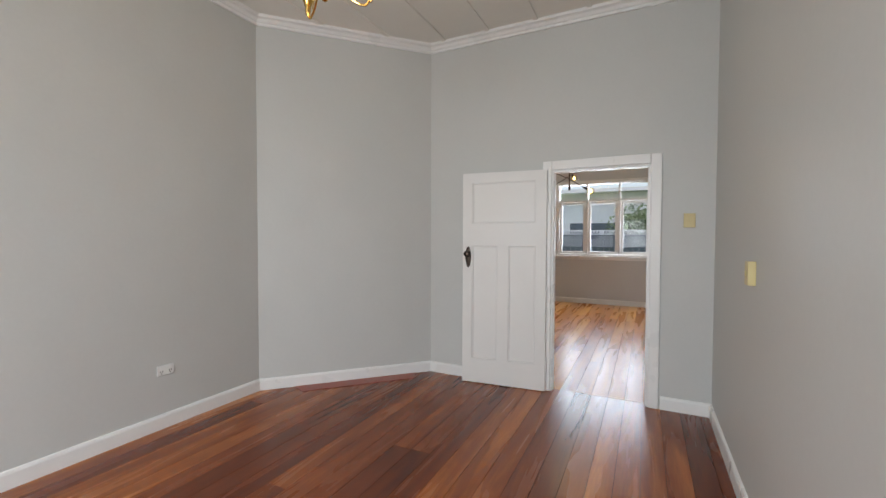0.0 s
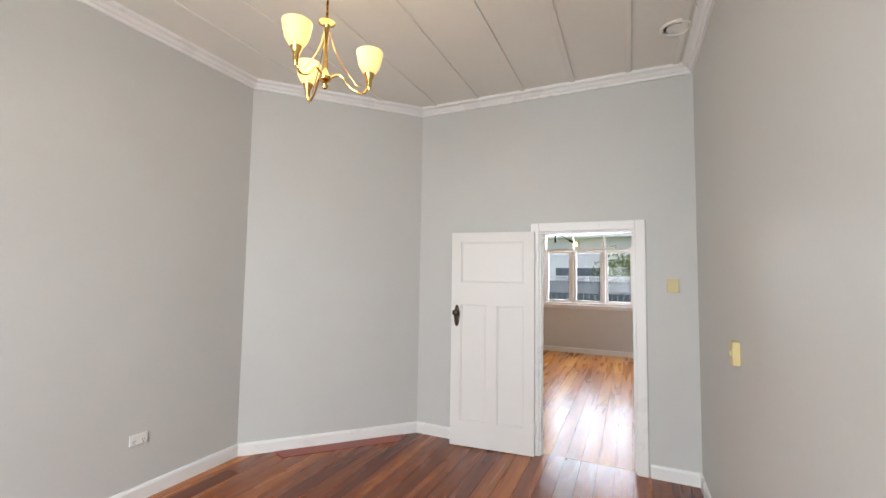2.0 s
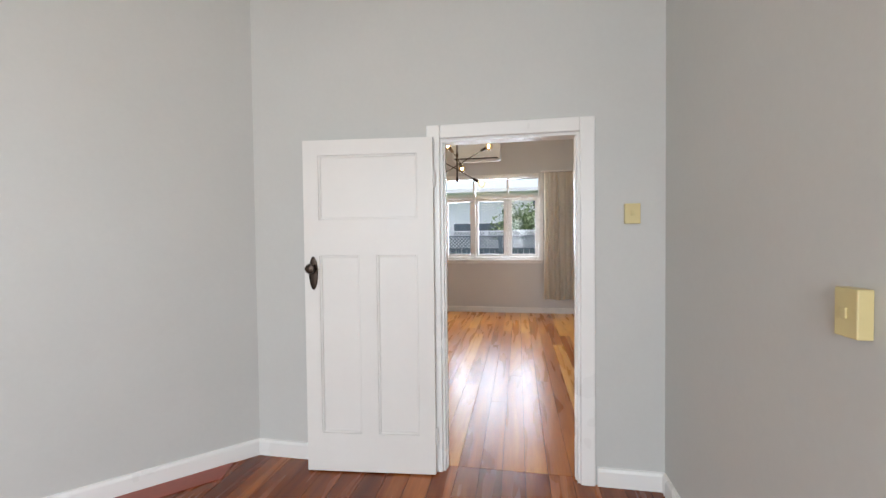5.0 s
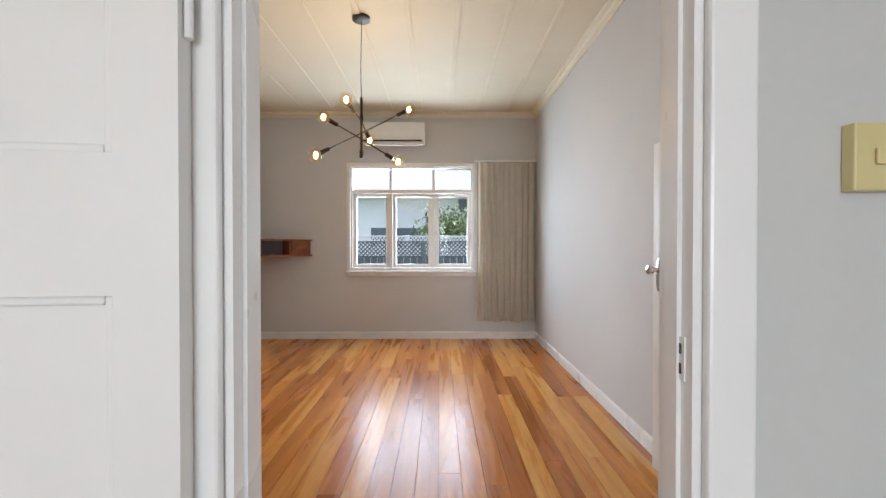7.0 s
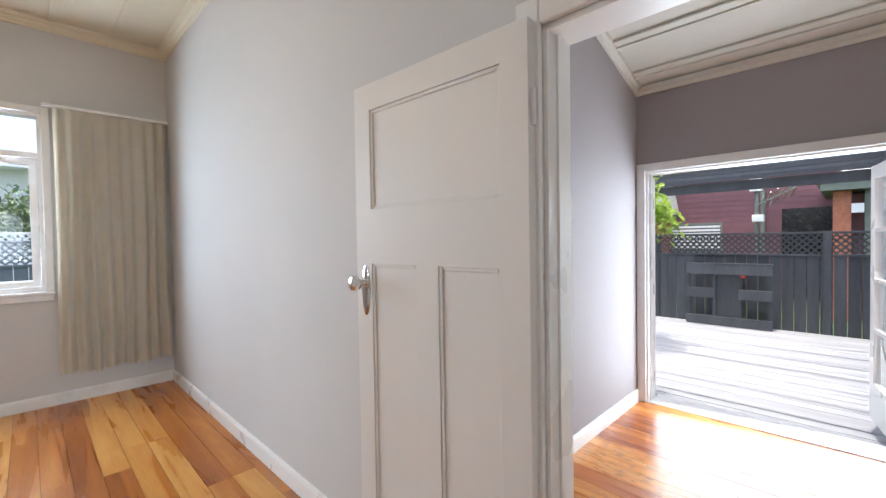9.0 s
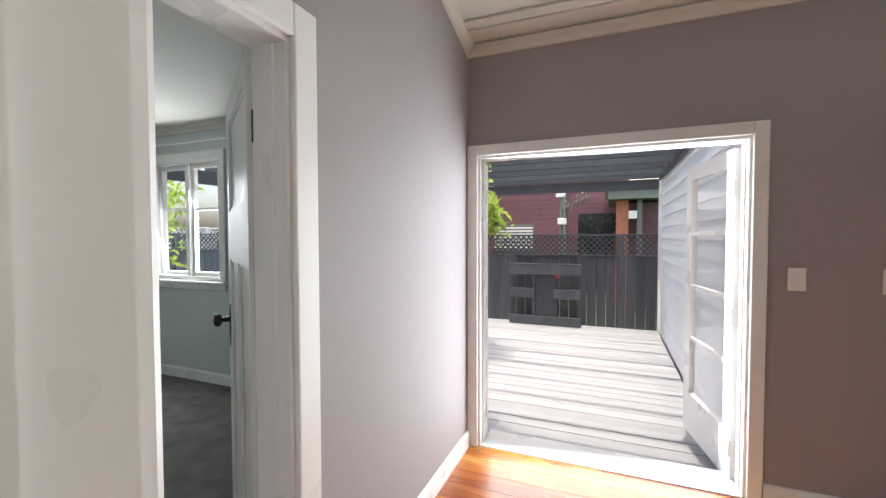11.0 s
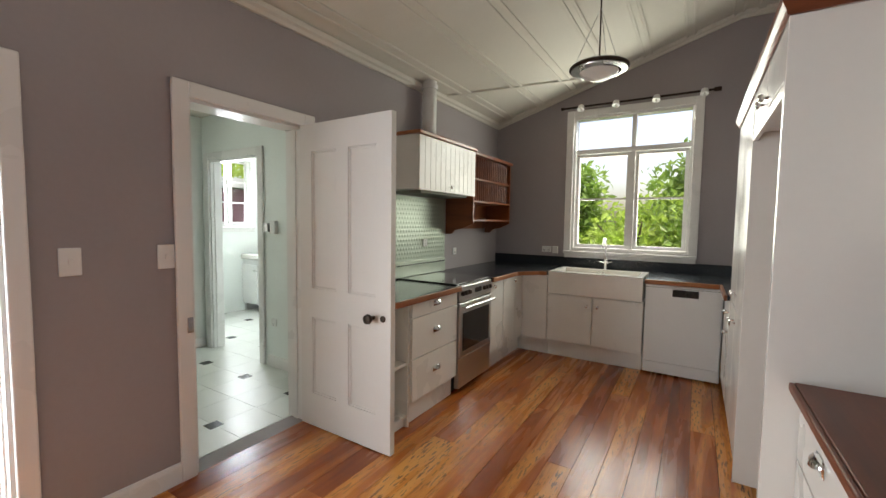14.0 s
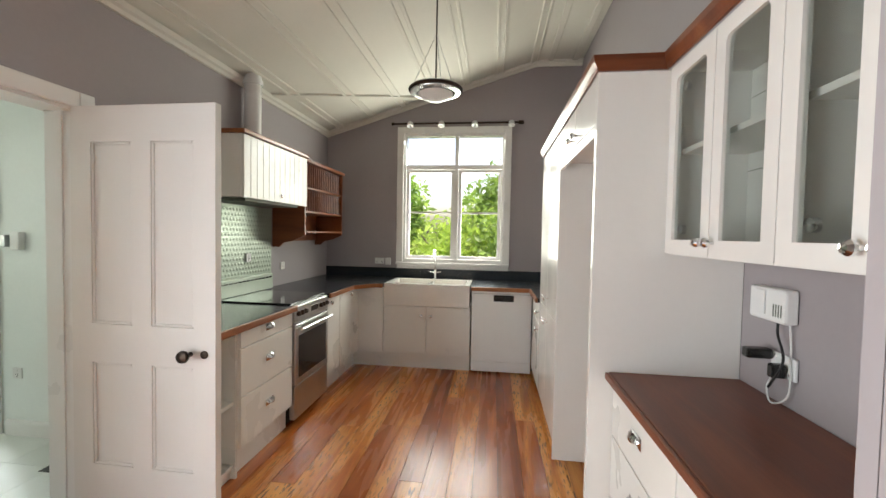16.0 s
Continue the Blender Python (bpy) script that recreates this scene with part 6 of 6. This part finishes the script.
pc = thing("neighbour_porch", (13.2, 4.4, -0.6), "brick porch with a pale hipped roof beyond the fence", "porch")
part("wall", boxes((13.6, 15.8, 1.0, 5.0, -0.6, 2.30)), MAROON, pc)
part("column", boxes((13.15, 13.45, 4.75, 5.05, -0.6, 2.35)), BRICK, pc)
part("post", boxes((13.2, 13.32, 4.42, 4.54, -0.6, 2.35)), GREENGREY, pc)
part("lamp_box", boxes((13.05, 13.149, 4.55, 4.75, 1.85, 2.05)), PLASTIC, pc)
part("fascia", boxes((12.9, 16.0, 0.8, 5.25, 2.36, 2.58)), GREENGREY, pc)
bm = bmesh.new()
b0 = [bm.verts.new(v) for v in ((12.85, 0.7, 2.585), (16, 0.7, 2.585), (16, 5.35, 2.585), (12.85, 5.35, 2.585))]
t0 = [bm.verts.new(v) for v in ((14.3, 2.4, 3.55), (14.6, 2.4, 3.55), (14.6, 3.4, 3.55), (14.3, 3.4, 3.55))]
bm.faces.new(b0), bm.faces.new(t0)
for i in range(4):
    bm.faces.new((b0[i], b0[(i + 1) % 4], t0[(i + 1) % 4], t0[i]))
part("roof", bm, ROOF_PALE, pc)

gr = thing("neighbour_garage", (14, 10.6, -0.6), "terracotta brick garage with a pale roof beyond the fence", "garage")
part("wall", boxes((13.4, 18, 9.15, 14, -0.6, 1.95)), BRICK, gr)
part("corner_post", boxes((13.34, 13.399, 9.12, 9.3, -0.6, 1.95)), GREENGREY, gr)
part("fascia", boxes((13.2, 18, 9.0, 14.2, 1.951, 2.13)), GREENGREY, gr)
bm = bmesh.new()
vs = [bm.verts.new(v) for v in ((13.1, 8.95, 2.135), (13.1, 14.3, 2.135), (18, 14.3, 2.135), (18, 8.95, 2.135), (15.5, 9.2, 3.6), (15.5, 14.1, 3.6))]
for f in ((0, 1, 2, 3), (0, 1, 5, 4), (3, 2, 5, 4), (0, 3, 4), (1, 2, 5)):
    bm.faces.new([vs[k] for k in f])
part("roof", bm, ROOF_PALE, gr)

# pale house beyond the lounge window
wh = thing("neighbour_white_house", (-4, 22, -0.6), "white rendered house with a low grey garden wall beyond the fence", "house")
WHITE_RENDER = material("white_render", (0.82, 0.82, 0.81), 0.6, vary=0.04, scale=1)
part("wall", boxes((-14, 4.2, 20, 28, -0.6, 3.35)), WHITE_RENDER, wh)
part("roof", boxes((-14.5, 4.7, 19.4, 28.5, 3.351, 3.5)), WHITE_RENDER, wh)
part("garden_wall", boxes((-2.45, -0.5, 17.5, 17.7, -0.6, 1.95)), BLUEGREY, wh)
part("window", boxes((0.6, 2.4, 19.95, 19.99, 2.8, 3.2)), WINDOW_DARK, wh)


def leaves(center, radius, count, size, seed, squash=(1, 1, 1), gaps=0.35):
    """Many small folded leaves in uneven clumps."""
    rng = np.random.default_rng(seed)
    clumps = rng.normal(size=(max(8, count // 60), 3))
    clumps /= np.linalg.norm(clumps, axis=1)[:, None]
    clumps *= (rng.uniform(gaps, 1.0, (len(clumps), 1)))
    idx = rng.integers(0, len(clumps), count)
    pts = clumps[idx] + rng.normal(size=(count, 3)) * 0.17
    pts = pts * radius * np.array(squash) + np.array(center)
    verts, faces = [], []
    for k, p in enumerate(pts):
        m = Euler(rng.uniform(-1.1, 1.1, 2).tolist() + [rng.uniform(0, 6.28)]).to_matrix()
        s = size * rng.uniform(0.6, 1.3)
        q = [Vector(p) + m @ Vector(v) for v in ((-s, 0, 0), (0, -s * 0.42, s * 0.12), (s, 0, -s * 0.1), (0, s * 0.42, s * 0.12))]
        b = len(verts)
        verts += q
        faces += [(b, b + 1, b + 2), (b, b + 2, b + 3)]
    me = bpy.data.meshes.new("crown")
    me.from_pydata(verts, [], faces)
    return me


def tree(name, base, height, radius, count, size, seed, mat, label, squash=(1, 1, 0.9), category="tree"):
    root = thing(name, base, label, category)
    rng = random.Random(seed)
    bm = rods(((0, 0, -0.05), (0.05, 0.03, height * 0.55), 0.12, 0.07), ((0.05, 0.03, height * 0.55), (0, 0, height), 0.07, 0.02), seg=9)
    for i in range(7):
        a = rng.uniform(0, 6.28)
        z0 = height * rng.uniform(0.3, 0.7)
        rod(bm, (0.03, 0.02, z0), (math.cos(a) * radius * 0.7, math.sin(a) * radius * 0.7, z0 + radius * rng.uniform(0.2, 0.7)), 0.045, 0.012, seg=7)
    part("trunk", bm, BARK, root, local=True)
    me = leaves((0, 0, height * 0.72), radius, count, size, seed, squash)
    me.materials.append(mat)
    o = new("crown", me)
    o.parent = root
    return root


tree("tree", (4.35, -4.4, -0.62), 3.4, 1.0, 4200, 0.10, 3, LEAF, "leafy green tree outside the kitchen window")
tree("tree", (1.5, -4.8, -0.62), 3.0, 1.25, 5200, 0.10, 4, LEAF, "leafy green tree outside the kitchen window")
tree("shrub", (2.6, -3.6, -0.62), 2.0, 1.2, 5000, 0.09, 5, LEAF_LIGHT, "light green shrub below the kitchen window", (1.3, 0.8, 0.9), "shrub")
tree("shrub", (0.6, -3.0, -0.62), 2.0, 1.3, 4000, 0.09, 6, LEAF, "green shrub below the kitchen window", (1.3, 0.8, 0.9), "shrub")
tree("tree", (13.8, -2.0, -0.62), 5.0, 1.8, 4000, 0.11, 8, LEAF_LIGHT, "leafy tree beyond the bathroom window")
tree("tree", (1.0, 17.0, -0.62), 2.75, 1.65, 11000, 0.085, 9, HEDGE, "dense green tree behind the lattice fence", (1.1, 0.8, 0.8))
tree("tree", (5.9, 13.9, -0.62), 3.0, 1.5, 4000, 0.09, 10, LEAF_LIGHT, "green tree beyond the bedroom window")
vn = thing("climbing_vine", (6.3, 6.95, 1.6), "lime green vine hanging from the pergola", "vine")
me = leaves((6.3, 6.98, 1.80), 0.66, 2300, 0.07, 12, (0.8, 0.8, 1.0), 0.1)
bmesh_tmp = bmesh.new()
bmesh_tmp.from_mesh(me)
part("foliage", bmesh_tmp, LEAF_LIGHT, vn)
part("stem", tube(bend([(6.35, 7.2, 2.279), (6.3, 7.0, 2.0), (6.4, 7.05, 1.5), (6.3, 6.9, 1.0)]), 0.012, 6), BARK, vn)

# outhouse seen from the bathroom window
oh = thing("garden_shed", (11.5, -1.0, -0.6), "dark weatherboard garden shed with a white roof edge", "shed")
for i in range(17):
    part("weatherboard", boxes((11.27, 11.30, -4.0, 1.5, -0.6 + i * 0.16, -0.455 + i * 0.16)), MAROON, oh)
part("wall", boxes((11.305, 13.0, -4.0, 1.5, -0.6, 2.1)), MAROON, oh)
part("roof", boxes((11.0, 13.2, -4.2, 1.6, 2.13, 2.35)), ROOF_PALE, oh)

# ---------------------------------------------------------------- ground and floors
setting("ground", boxes((-60, 60, -60, 60, -0.75, -0.62)), GRASS, "rough lawn", "ground")


def board_floor(name, x0, x1, y0, y1, wide, joints, label, mat=FLOOR_WOOD):
    """Boards of differing tone with fine dark joints between them."""
    root = setting(name, boxes((x0, x1, y0, y1, -0.10, -0.012)), UNDER, label, "floor")
    rng = random.Random(len(name) * 7)
    n = round((x1 - x0) / wide)
    w = (x1 - x0) / n
    for i in range(n):
        nj = rng.choice(joints)
        cuts = [y0, *sorted(y0 + (y1 - y0) * (k + rng.uniform(0.25, 0.75)) / nj for k in range(nj)), y1]
        for a, b in zip(cuts, cuts[1:]):
            bm = boxes((x0 + i * w + 0.0013, x0 + (i + 1) * w - 0.0013, a + 0.0008, b - 0.0008, -0.0119, rng.uniform(-0.0010, 0.0)))
            part("floorboard", bm, mat, root)
    return root


board_floor("floor_front", -2.95, 0.80, -1.32, 4.431, 0.135, (0, 1, 1), "dark red varnished native timber floorboards", FRONT_WOOD)
board_floor("floor_lounge", -2.96, 1.338, 4.432, 9.86, 0.135, (1, 1, 2), "varnished honey-toned timber floorboards")
board_floor("floor_kitchen", 1.339, 3.99, 0.0, 6.133, 0.14, (0, 1, 2), "worn varnished timber floorboards", KITCHEN_WOOD)
setting("floor_kitchen_side", boxes((0.801, 1.338, 0.0, 4.43, -0.1, -0.002)), FLOOR_WOOD, "varnished timber floorboards under the units", "floor")
setting("floor_bedroom", boxes((1.40, 4.17, 6.134, 10.45, -0.1, 0.004)), CARPET, "grey pile carpet", "carpet")
setting("floor_hall", boxes((-4.62, -2.961, 5.9, 8.4, -0.1, -0.002)), FLOOR_WOOD, "varnished timber floor", "floor")
